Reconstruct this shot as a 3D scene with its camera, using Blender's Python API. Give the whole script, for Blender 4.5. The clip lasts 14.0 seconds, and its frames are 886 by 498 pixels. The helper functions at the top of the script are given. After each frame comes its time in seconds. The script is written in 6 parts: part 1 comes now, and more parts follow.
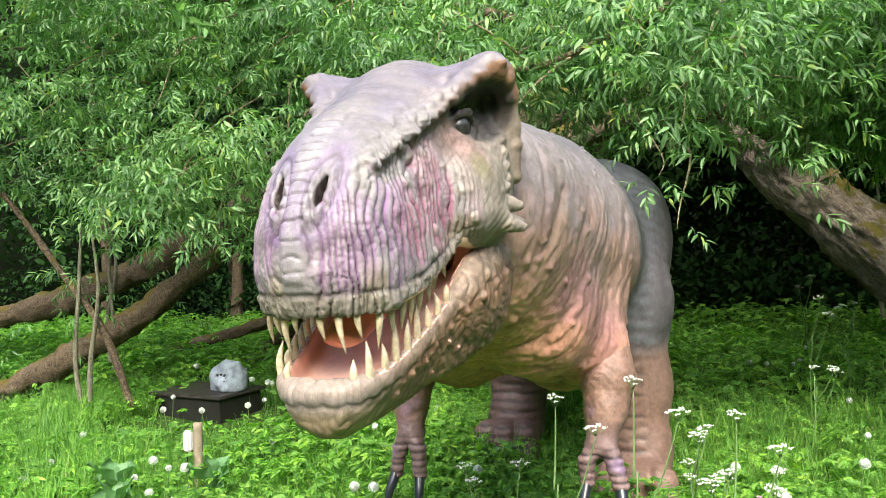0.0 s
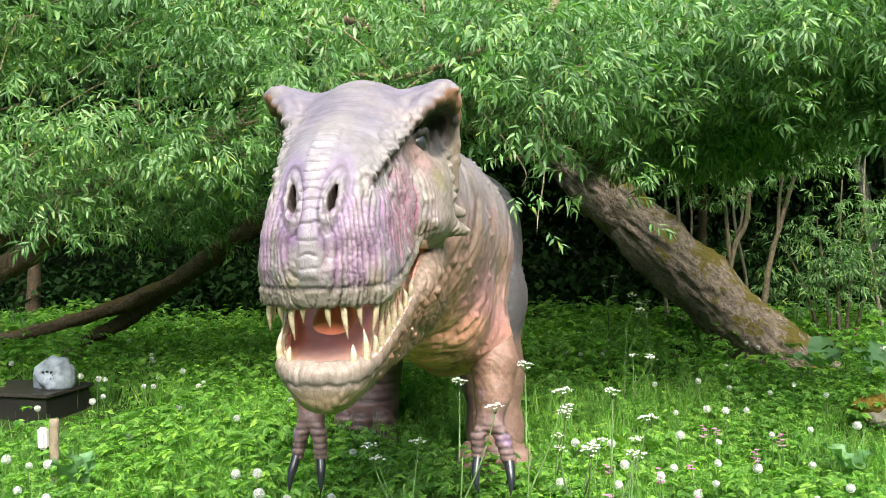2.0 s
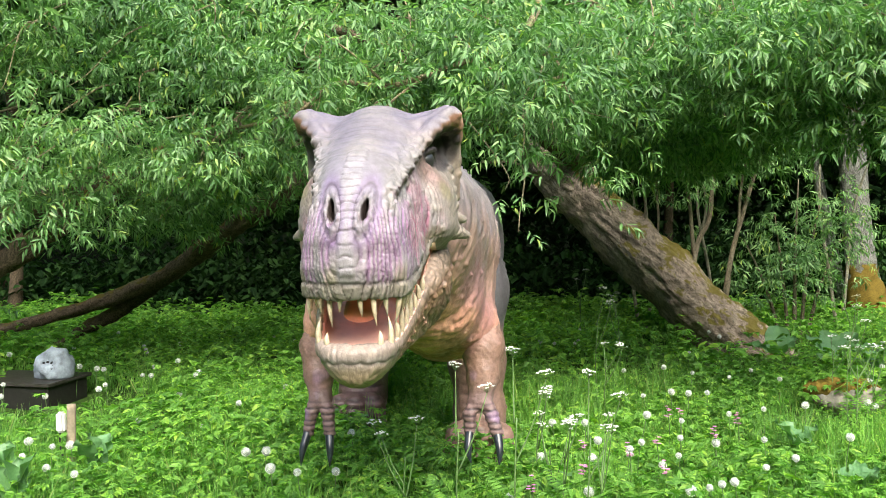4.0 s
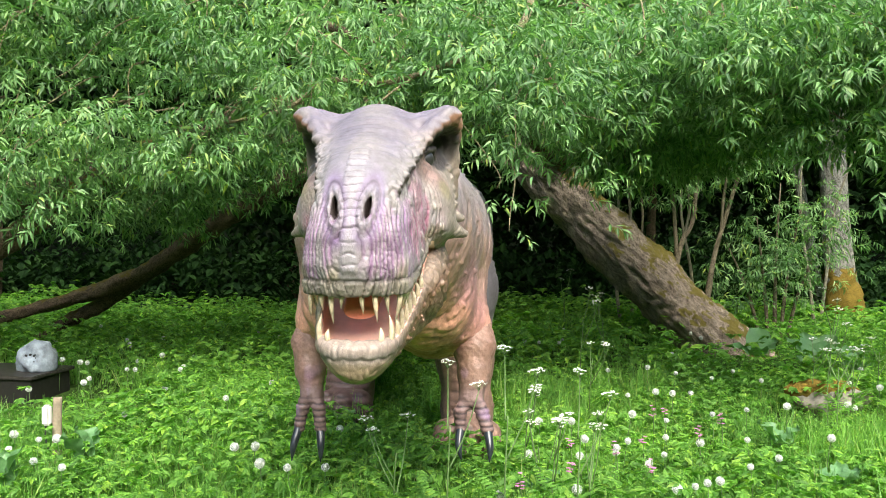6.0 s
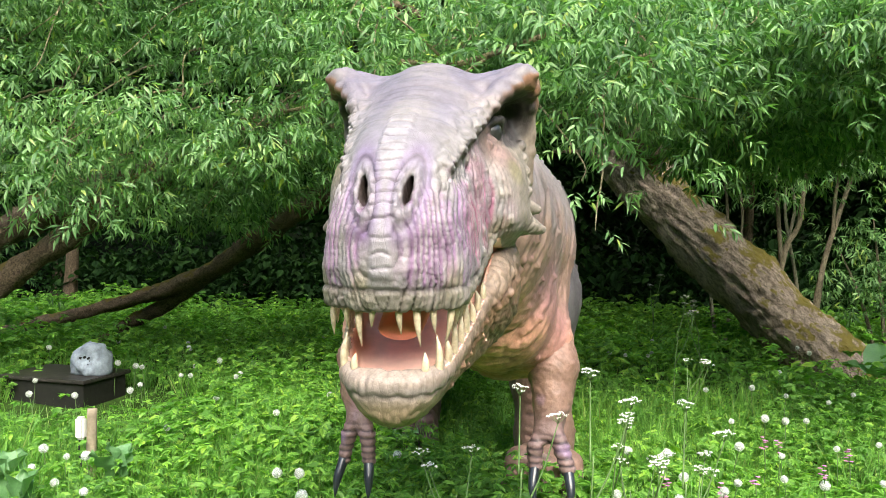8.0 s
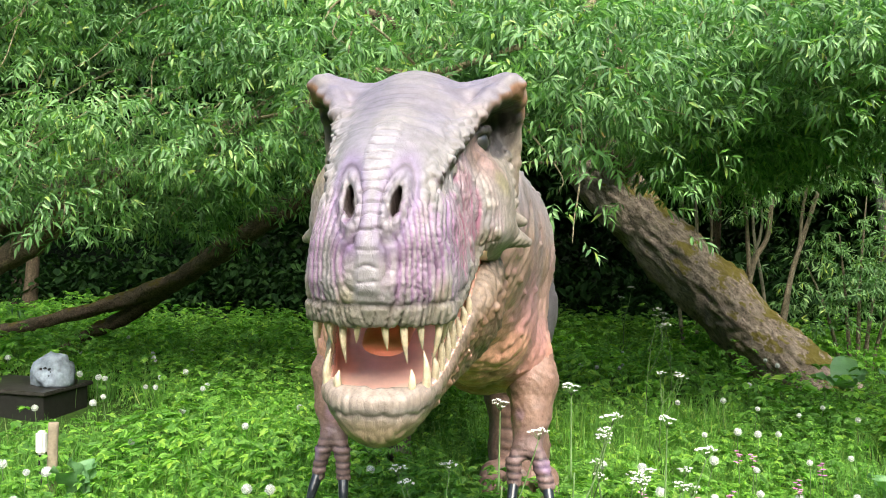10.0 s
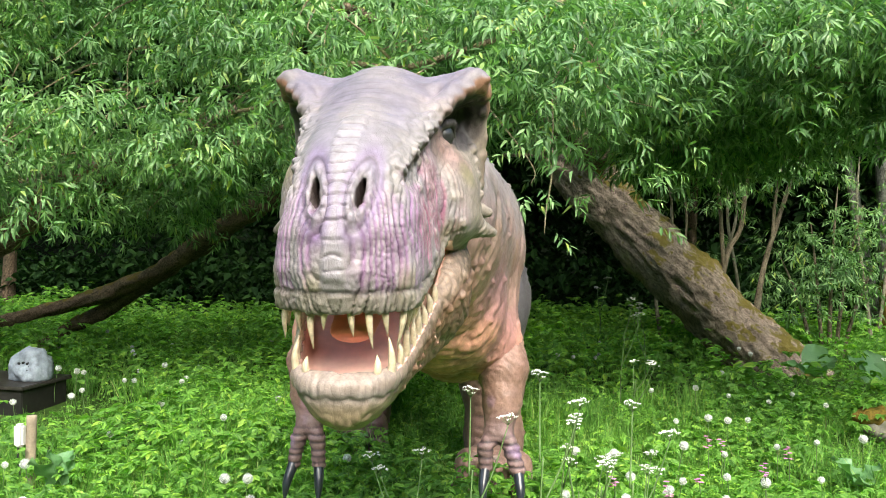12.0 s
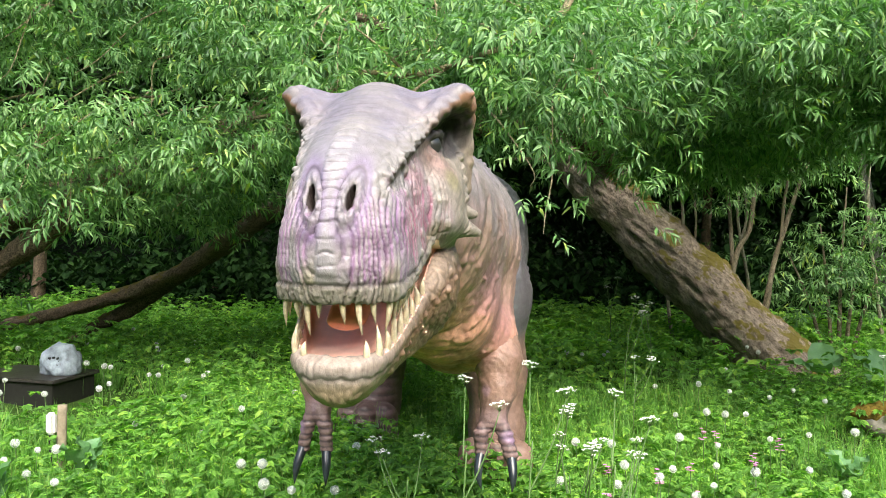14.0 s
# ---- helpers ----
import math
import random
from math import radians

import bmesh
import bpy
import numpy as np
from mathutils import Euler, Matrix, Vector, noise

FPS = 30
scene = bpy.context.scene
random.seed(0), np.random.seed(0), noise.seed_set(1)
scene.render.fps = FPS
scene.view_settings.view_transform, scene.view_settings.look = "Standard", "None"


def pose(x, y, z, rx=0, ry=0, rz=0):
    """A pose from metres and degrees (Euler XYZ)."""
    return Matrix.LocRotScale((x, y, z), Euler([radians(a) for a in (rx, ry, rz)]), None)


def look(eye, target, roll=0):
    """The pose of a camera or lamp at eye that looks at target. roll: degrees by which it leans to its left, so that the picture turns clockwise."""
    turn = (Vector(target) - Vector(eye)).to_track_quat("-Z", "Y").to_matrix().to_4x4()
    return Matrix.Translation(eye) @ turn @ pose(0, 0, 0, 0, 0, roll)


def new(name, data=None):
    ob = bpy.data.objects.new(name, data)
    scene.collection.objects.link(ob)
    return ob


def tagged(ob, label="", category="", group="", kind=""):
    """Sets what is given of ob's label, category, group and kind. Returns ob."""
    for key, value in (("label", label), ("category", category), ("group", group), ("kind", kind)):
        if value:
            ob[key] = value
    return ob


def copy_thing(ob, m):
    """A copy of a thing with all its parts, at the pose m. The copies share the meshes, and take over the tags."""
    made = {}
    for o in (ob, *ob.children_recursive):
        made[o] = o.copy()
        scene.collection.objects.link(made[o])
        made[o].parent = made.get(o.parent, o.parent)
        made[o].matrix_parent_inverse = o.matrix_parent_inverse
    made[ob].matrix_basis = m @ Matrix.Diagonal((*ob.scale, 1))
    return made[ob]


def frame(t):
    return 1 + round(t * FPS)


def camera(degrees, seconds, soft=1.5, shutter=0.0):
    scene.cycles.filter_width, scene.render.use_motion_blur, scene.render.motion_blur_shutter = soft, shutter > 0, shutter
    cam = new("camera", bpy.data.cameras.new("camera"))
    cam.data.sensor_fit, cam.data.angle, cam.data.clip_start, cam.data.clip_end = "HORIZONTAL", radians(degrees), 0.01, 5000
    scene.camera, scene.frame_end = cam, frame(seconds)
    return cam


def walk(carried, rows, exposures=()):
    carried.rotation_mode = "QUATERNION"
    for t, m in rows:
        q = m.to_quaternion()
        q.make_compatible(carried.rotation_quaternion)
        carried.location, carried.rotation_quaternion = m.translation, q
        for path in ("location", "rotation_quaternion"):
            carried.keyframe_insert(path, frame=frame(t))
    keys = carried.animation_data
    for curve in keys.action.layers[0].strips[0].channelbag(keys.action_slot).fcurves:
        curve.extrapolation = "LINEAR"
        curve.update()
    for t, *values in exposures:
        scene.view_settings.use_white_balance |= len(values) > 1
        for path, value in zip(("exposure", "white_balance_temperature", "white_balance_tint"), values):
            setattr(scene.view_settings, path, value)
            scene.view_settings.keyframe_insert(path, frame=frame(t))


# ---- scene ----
cam = camera(56.4, 14.0, soft=0.3)
METRES, EYE, TILT, LEAN, TURN = 2.25, 1.4, 0.0, 0.0, 21.5
ROWS = [
    (0.0, 0.0, 0.0, 0.0, -0.03, -0.66, 2.49),
    (0.5, -0.0511, -0.0544, 0.0012, -1.84, -0.91, 1.45),
    (1.0, -0.1205, -0.0738, 0.0068, -10.08, -1.06, 0.73),
    (1.5, -0.1848, -0.0804, 0.0094, -13.36, -1.21, 1.13),
    (2.0, -0.2047, -0.111, 0.0127, -14.37, -1.32, 0.95),
    (2.5, -0.2076, -0.1653, 0.0155, -15.23, -1.52, 0.75),
    (5.0, -0.3377, -0.299, 0.0367, -17.44, -1.97, 0.26),
    (5.5, -0.3362, -0.2998, 0.0365, -18.0, -1.83, -0.28),
    (6.0, -0.3301, -0.2792, 0.0322, -17.82, -2.04, -0.04),
    (6.5, -0.2785, -0.206, 0.0256, -14.11, -2.1, 0.23),
    (7.0, -0.2481, -0.1195, 0.0161, -11.64, -2.28, -0.1),
    (9.5, -0.2505, 0.0149, 0.0235, -14.07, -1.17, -0.99),
    (10.0, -0.2472, 0.0103, 0.0208, -14.53, -1.18, -0.94),
    (10.5, -0.2437, 0.0085, 0.0202, -14.93, -1.3, -0.84),
    (11.0, -0.2379, 0.0059, 0.0217, -15.24, -1.55, -0.57),
    (11.5, -0.2389, -0.0037, 0.0203, -15.54, -1.6, -0.49),
    (12.0, -0.2375, -0.0223, 0.0184, -15.77, -1.65, -0.61),
    (12.5, -0.2371, -0.0435, 0.0205, -15.43, -1.68, -0.61),
    (13.0, -0.2316, -0.0698, 0.0216, -14.6, -1.73, -0.65),
    (13.5, -0.2258, -0.1055, 0.0215, -14.44, -1.6, -0.7),
    (14.0, -0.222, -0.1312, 0.0187, -14.17, -1.6, -0.54),
]
walk(cam, [(t, pose(0, 0, EYE, TILT, LEAN, TURN) @ pose(METRES * x, METRES * y, METRES * z, 90 + pitch, roll, yaw)) for t, x, y, z, yaw, pitch, roll in ROWS], exposures=((0.0, 2.15, 6750, 3), (14.0, 2.15, 6750, 3)))

# ---- light ----
world = bpy.data.worlds.new("world")
scene.world = world
world.use_nodes = True
wn = world.node_tree
sky = wn.nodes.new("ShaderNodeTexSky")
sky.sky_type = "NISHITA"
sky.sun_disc = False
SUN_UP, SUN_ROT = 46.0, 162.0
sky.sun_elevation, sky.sun_rotation = radians(SUN_UP), radians(SUN_ROT)
sky.air_density, sky.dust_density, sky.ozone_density = 1.0, 3.0, 1.0
wn.nodes["Background"].inputs["Strength"].default_value = 0.15
wn.links.new(sky.outputs[0], wn.nodes["Background"].inputs[0])
sun = new("sun", bpy.data.lights.new("sun", "SUN"))
sun.data.energy, sun.data.angle, sun.data.color = 1.5, radians(44), (1.0, 0.97, 0.91)
a, e = radians(SUN_ROT), radians(SUN_UP)
sun.matrix_world = look((12 * math.sin(a) * math.cos(e), 12 * math.cos(a) * math.cos(e), 12 * math.sin(e)), (0, 0, 0))

# ---- small tools ----
RNG = np.random.default_rng(7)


def fast_mesh(name, verts, tris=None, quads=None, mats=(), tri_mat=None, quad_mat=None, colors=None, smooth=False):
    """A mesh from arrays of points, triangles and quads."""
    me = bpy.data.meshes.new(name)
    tris = np.zeros((0, 3), np.int32) if tris is None else np.asarray(tris, np.int32)
    quads = np.zeros((0, 4), np.int32) if quads is None else np.asarray(quads, np.int32)
    nt, nq = len(tris), len(quads)
    me.vertices.add(len(verts))
    me.vertices.foreach_set("co", np.asarray(verts, np.float32).ravel())
    me.loops.add(nt * 3 + nq * 4)
    me.loops.foreach_set("vertex_index", np.concatenate([tris.ravel(), quads.ravel()]).astype(np.int32))
    me.polygons.add(nt + nq)
    starts = np.concatenate([np.arange(nt) * 3, nt * 3 + np.arange(nq) * 4]).astype(np.int32)
    me.polygons.foreach_set("loop_start", starts)
    if tri_mat is not None or quad_mat is not None:
        tm = np.zeros(nt, np.int32) if tri_mat is None else np.asarray(tri_mat, np.int32)
        qm = np.zeros(nq, np.int32) if quad_mat is None else np.asarray(quad_mat, np.int32)
        me.polygons.foreach_set("material_index", np.concatenate([tm, qm]))
    me.polygons.foreach_set("use_smooth", np.full(nt + nq, smooth, dtype=bool))
    for m in mats:
        me.materials.append(m)
    if colors is not None:
        at = me.color_attributes.new("Tint", "FLOAT_COLOR", "POINT")
        c = np.ones((len(verts), 4), np.float32)
        c[:, :3] = colors
        at.data.foreach_set("color", c.ravel())
    me.update(calc_edges=True)
    me.validate()
    return me


class Bag:
    """Gathers pieces of one mesh."""

    def __init__(self):
        self.v, self.t, self.q, self.tm, self.qm, self.c, self.n = [], [], [], [], [], [], 0

    def add(self, v, tris=None, quads=None, mat=0, col=None):
        v = np.asarray(v, float)
        if tris is not None and len(tris):
            self.t.append(np.asarray(tris) + self.n)
            self.tm.append(np.full(len(tris), mat))
        if quads is not None and len(quads):
            self.q.append(np.asarray(quads) + self.n)
            self.qm.append(np.full(len(quads), mat))
        self.v.append(v)
        self.c.append(np.tile((1.0, 1.0, 1.0), (len(v), 1)) if col is None else np.broadcast_to(col, (len(v), 3)))
        self.n += len(v)
        return self

    def mesh(self, name, mats, smooth=True, colors=False):
        cat = lambda x, w: np.concatenate(x) if x else np.zeros((0, w), np.int32)
        flat = lambda x: np.concatenate(x) if x else np.zeros(0, np.int32)
        return fast_mesh(name, np.concatenate(self.v), cat(self.t, 3), cat(self.q, 4), mats, flat(self.tm), flat(self.qm),
                         np.concatenate(self.c) if colors else None, smooth)


def part(name, me, parent, label=""):
    ob = new(name, me)
    ob.parent = parent
    if label:
        ob["label"] = label
    return ob


def empty(name, at):
    ob = new(name)
    ob.empty_display_size = 0.1
    ob.matrix_basis = pose(*at)
    return ob


def spline(pts, n):
    """A smooth line of n points through pts (columns may hold radii too)."""
    p = np.asarray(pts, float)
    k = len(p)
    ext = np.vstack([2 * p[0] - p[1], p, 2 * p[-1] - p[-2]])
    s = np.linspace(0, k - 1 - 1e-6, n)
    i = s.astype(int)
    f = (s - i)[:, None]
    a, b, c, d = ext[i], ext[i + 1], ext[i + 2], ext[i + 3]
    return 0.5 * (2 * b + (c - a) * f + (2 * a - 5 * b + 4 * c - d) * f ** 2 + (3 * b - a - 3 * c + d) * f ** 3)


def tube(path, radii, sides=8, rough=0.0, seed=0, flat=1.0, close=True):
    """Points and quads of a tapered tube along a path."""
    path, n = np.asarray(path, float), len(path)
    radii = np.broadcast_to(radii, (n,)).astype(float)
    tan = np.gradient(path, axis=0)
    tan /= np.linalg.norm(tan, axis=1)[:, None] + 1e-9
    up = np.array((0.0, 0.0, 1.0)) if abs(tan[0][2]) < 0.9 else np.array((1.0, 0.0, 0.0))
    rings = []
    r = np.random.default_rng(seed)
    ph = r.uniform(0, 6.28, 4)
    for i in range(n):
        side = np.cross(tan[i], up)
        side /= np.linalg.norm(side) + 1e-9
        up = np.cross(side, tan[i])
        ang = np.linspace(0, 2 * np.pi, sides, endpoint=False)
        rr = radii[i] * (1 + rough * (0.5 * np.sin(3 * ang + ph[0] + i * 0.35) + 0.35 * np.sin(5 * ang + ph[1] - i * 0.5) + 0.4 * np.sin(2 * ang + ph[2] + i * 0.8) + 0.3 * r.uniform(-1, 1, sides)))
        rings.append(path[i] + (np.cos(ang) * rr)[:, None] * side + (np.sin(ang) * rr * flat)[:, None] * up)
    v = np.concatenate(rings)
    i, j = np.meshgrid(np.arange(n - 1), np.arange(sides), indexing="ij")
    k = (j + 1) % sides
    q = np.stack([i * sides + j, i * sides + k, (i + 1) * sides + k, (i + 1) * sides + j], -1).reshape(-1, 4)
    t = []
    if close:
        v = np.vstack([v, path[:1], path[-1:]])
        a, b = n * sides, n * sides + 1
        t = [(a, (s + 1) % sides, s) for s in range(sides)] + [(b, (n - 1) * sides + s, (n - 1) * sides + (s + 1) % sides) for s in range(sides)]
    return v, t, q


def limb(bag, pts, sides=10, n=None, rough=0.08, seed=0, mat=0):
    """A tapered limb: pts are x, y, z, radius."""
    p = spline(pts, n or 8 * len(pts))
    v, t, q = tube(p[:, :3], p[:, 3], sides, rough, seed)
    return bag.add(v, t, q, mat)


# ---- noise on arrays ----
def hash3(i, j, k, seed):
    h = (i.astype(np.int64) * 374761393 + j.astype(np.int64) * 668265263 + k.astype(np.int64) * 2147483647 + seed * 1274126177) & 0xFFFFFFFF
    h = ((h ^ (h >> 13)) * 1274126177) & 0xFFFFFFFF
    h = ((h ^ (h >> 16)) * 2246822519) & 0xFFFFFFFF
    return ((h ^ (h >> 15)) & 0xFFFFFF) / float(0xFFFFFF)


def vnoise(p, size, seed=0):
    """Smooth noise from -1 to 1 at the points p."""
    q = p / size
    i = np.floor(q)
    f = q - i
    f = f * f * (3 - 2 * f)
    i = i.astype(np.int64)
    out = 0
    for a in (0, 1):
        for b in (0, 1):
            for c in (0, 1):
                w = (f[:, 0] if a else 1 - f[:, 0]) * (f[:, 1] if b else 1 - f[:, 1]) * (f[:, 2] if c else 1 - f[:, 2])
                out = out + w * hash3(i[:, 0] + a, i[:, 1] + b, i[:, 2] + c, seed)
    return 2 * out - 1


def cells(p, size, seed=0):
    """Nearest and second nearest distance to scattered points, in cell sizes."""
    q = p / size
    i = np.floor(q).astype(np.int64)
    d1 = np.full(len(p), 9.0)
    d2 = np.full(len(p), 9.0)
    for a in (-1, 0, 1):
        for b in (-1, 0, 1):
            for c in (-1, 0, 1):
                x, y, z = i[:, 0] + a, i[:, 1] + b, i[:, 2] + c
                o = np.stack([x + hash3(x, y, z, seed), y + hash3(x, y, z, seed + 1), z + hash3(x, y, z, seed + 2)], 1)
                d = np.linalg.norm(o - q, axis=1)
                d2 = np.minimum(d2, np.maximum(d, d1))
                d1 = np.minimum(d1, d)
    return d1, d2


# ---- solid shapes ----
def smin(a, b, k):
    h = np.clip(0.5 + 0.5 * (b - a) / k, 0, 1)
    return b * (1 - h) + a * h - k * h * (1 - h)


def smax(a, b, k):
    return -smin(-a, -b, k)


def ell(p, c, r):
    x, y, z = (p[0] - c[0]), (p[1] - c[1]), (p[2] - c[2])
    k0 = np.sqrt((x / r[0]) ** 2 + (y / r[1]) ** 2 + (z / r[2]) ** 2) + 1e-6
    k1 = np.sqrt((x / r[0] ** 2) ** 2 + (y / r[1] ** 2) ** 2 + (z / r[2] ** 2) ** 2) + 1e-6
    return k0 * (k0 - 1) / k1


def cap(p, a, b, ra, rb):
    ab = [b[i] - a[i] for i in range(3)]
    den = sum(c * c for c in ab)
    t = np.clip(sum((p[i] - a[i]) * ab[i] for i in range(3)) / den, 0, 1)
    return np.sqrt(sum((p[i] - a[i] - ab[i] * t) ** 2 for i in range(3))) - (ra + (rb - ra) * t)


def chain(p, pts, k):
    """Round cones through pts (x, y, z, radius), melted together."""
    d = None
    for a, b in zip(pts, pts[1:]):
        c = cap(p, a[:3], b[:3], a[3], b[3])
        d = c if d is None else smin(d, c, k)
    return d


def surface(f, lo, hi, h):
    """Points and quads where the field f crosses zero inside a box."""
    ax = [np.arange(lo[i], hi[i] + h, h, dtype=np.float32) for i in range(3)]
    g = (ax[0][:, None, None], ax[1][None, :, None], ax[2][None, None, :])
    val = np.broadcast_to(f(g), tuple(len(a) for a in ax)).astype(np.float32)
    neg = val < 0
    n = [s - 1 for s in val.shape]
    cnt = np.zeros(n, np.int8)
    for a in (0, 1):
        for b in (0, 1):
            for c in (0, 1):
                cnt += neg[a:a + n[0], b:b + n[1], c:c + n[2]]
    ci = np.argwhere((cnt > 0) & (cnt < 8))
    idx = np.full(n, -1, np.int32)
    idx[ci[:, 0], ci[:, 1], ci[:, 2]] = np.arange(len(ci))
    acc, num = np.zeros((len(ci), 3)), np.zeros(len(ci))
    corners = [(a, b, c) for a in (0, 1) for b in (0, 1) for c in (0, 1)]
    for p in corners:
        for d in range(3):
            if p[d]:
                continue
            q = list(p)
            q[d] = 1
            va = val[ci[:, 0] + p[0], ci[:, 1] + p[1], ci[:, 2] + p[2]]
            vb = val[ci[:, 0] + q[0], ci[:, 1] + q[1], ci[:, 2] + q[2]]
            m = (va < 0) != (vb < 0)
            t = np.where(m, va / (va - vb + 1e-20), 0)
            pt = np.tile(np.array(p, float), (len(ci), 1))
            pt[:, d] = t
            acc[m] += pt[m]
            num[m] += 1
    verts = np.array(lo) + (ci + acc / num[:, None]) * h
    quads = []
    for d in range(3):
        s0 = [slice(None)] * 3
        s1 = [slice(None)] * 3
        s0[d], s1[d] = slice(0, -1), slice(1, None)
        ch = np.argwhere(neg[tuple(s0)] != neg[tuple(s1)])
        e1, e2 = (d + 1) % 3, (d + 2) % 3
        ok = (ch[:, e1] > 0) & (ch[:, e2] > 0) & (ch[:, e1] < n[e1]) & (ch[:, e2] < n[e2])
        ch = ch[ok]
        four = []
        for o1, o2 in ((-1, -1), (0, -1), (0, 0), (-1, 0)):
            c = ch.copy()
            c[:, e1] += o1
            c[:, e2] += o2
            four.append(idx[c[:, 0], c[:, 1], c[:, 2]])
        q = np.stack(four, 1)
        flip = ~neg[ch[:, 0], ch[:, 1], ch[:, 2]]
        q[flip] = q[flip][:, ::-1]
        quads.append(q[(q >= 0).all(1)])
    return verts, np.concatenate(quads)


def normals(f, v, e=0.004):
    """The outward directions of the field f at the points v."""
    g = []
    for d in range(3):
        a, b = v.copy(), v.copy()
        a[:, d] += e
        b[:, d] -= e
        g.append(f(a.T) - f(b.T))
    g = np.stack(g, 1)
    return g / (np.linalg.norm(g, axis=1)[:, None] + 1e-9)


# ---- materials ----
def shader(name, rough=0.6, spec=0.4):
    m = bpy.data.materials.new(name)
    m.use_nodes = True
    b = m.node_tree.nodes["Principled BSDF"]
    b.inputs["Roughness"].default_value = rough
    b.inputs["Specular IOR Level"].default_value = spec
    return m, m.node_tree, b


def node(nt, kind, **kw):
    n = nt.nodes.new(kind)
    for k, v in kw.items():
        n.inputs[k].default_value = v
    return n


def ramp(nt, fac, stops):
    r = nt.nodes.new("ShaderNodeValToRGB")
    el = r.color_ramp.elements
    while len(el) < len(stops):
        el.new(0.5)
    for s, (pos, col) in zip(el, stops):
        s.position, s.color = pos, (*col, 1)
    nt.links.new(fac, r.inputs[0])
    return r.outputs[0]


def noise_at(nt, co, scale, detail=4, rough=0.6):
    n = node(nt, "ShaderNodeTexNoise", Scale=scale, Detail=detail, Roughness=rough)
    if co is not None:
        nt.links.new(co, n.inputs["Vector"])
    return n.outputs[0]


def mix(nt, fac, a, b, how="MIX"):
    m = nt.nodes.new("ShaderNodeMix")
    m.data_type, m.blend_type = "RGBA", how
    for sock, val in ((m.inputs[0], fac), (m.inputs[6], a), (m.inputs[7], b)):
        if isinstance(val, bpy.types.NodeSocket):
            nt.links.new(val, sock)
        elif isinstance(val, (int, float)):
            sock.default_value = val
        else:
            sock.default_value = (*val, 1)
    return m.outputs[2]


def bump(nt, b, height, strength, dist):
    n = node(nt, "ShaderNodeBump", Strength=strength, Distance=dist)
    nt.links.new(height, n.inputs["Height"])
    nt.links.new(n.outputs[0], b.inputs["Normal"])
    return n


def leaf_material(name, stops, rough=0.45, through_light=0.35, spec=0.4):
    """A leaf: colour varies leaf by leaf and along it; light comes through."""
    m, nt, b = shader(name, rough, spec)
    geo = nt.nodes.new("ShaderNodeNewGeometry")
    co = nt.nodes.new("ShaderNodeTexCoord").outputs["Object"]
    base = ramp(nt, geo.outputs["Random Per Island"], stops)
    n = noise_at(nt, co, 1.3, 3)
    tone = ramp(nt, n, [(0.3, (0.72, 0.78, 0.75)), (0.7, (1.2, 1.15, 1.0))])
    fine = ramp(nt, noise_at(nt, co, 90, 2), [(0.3, (0.85, 0.85, 0.85)), (0.7, (1.1, 1.1, 1.1))])
    col = mix(nt, 1.0, mix(nt, 1.0, base, tone, "MULTIPLY"), fine, "MULTIPLY")
    nt.links.new(col, b.inputs["Base Color"])
    tr = nt.nodes.new("ShaderNodeBsdfTranslucent")
    lit = mix(nt, 1.0, col, (1.2, 1.6, 0.6), "MULTIPLY")
    nt.links.new(lit, tr.inputs[0])
    ms = nt.nodes.new("ShaderNodeMixShader")
    ms.inputs[0].default_value = through_light
    out = nt.nodes["Material Output"]
    nt.links.new(b.outputs[0], ms.inputs[1])
    nt.links.new(tr.outputs[0], ms.inputs[2])
    nt.links.new(ms.outputs[0], out.inputs[0])
    return m


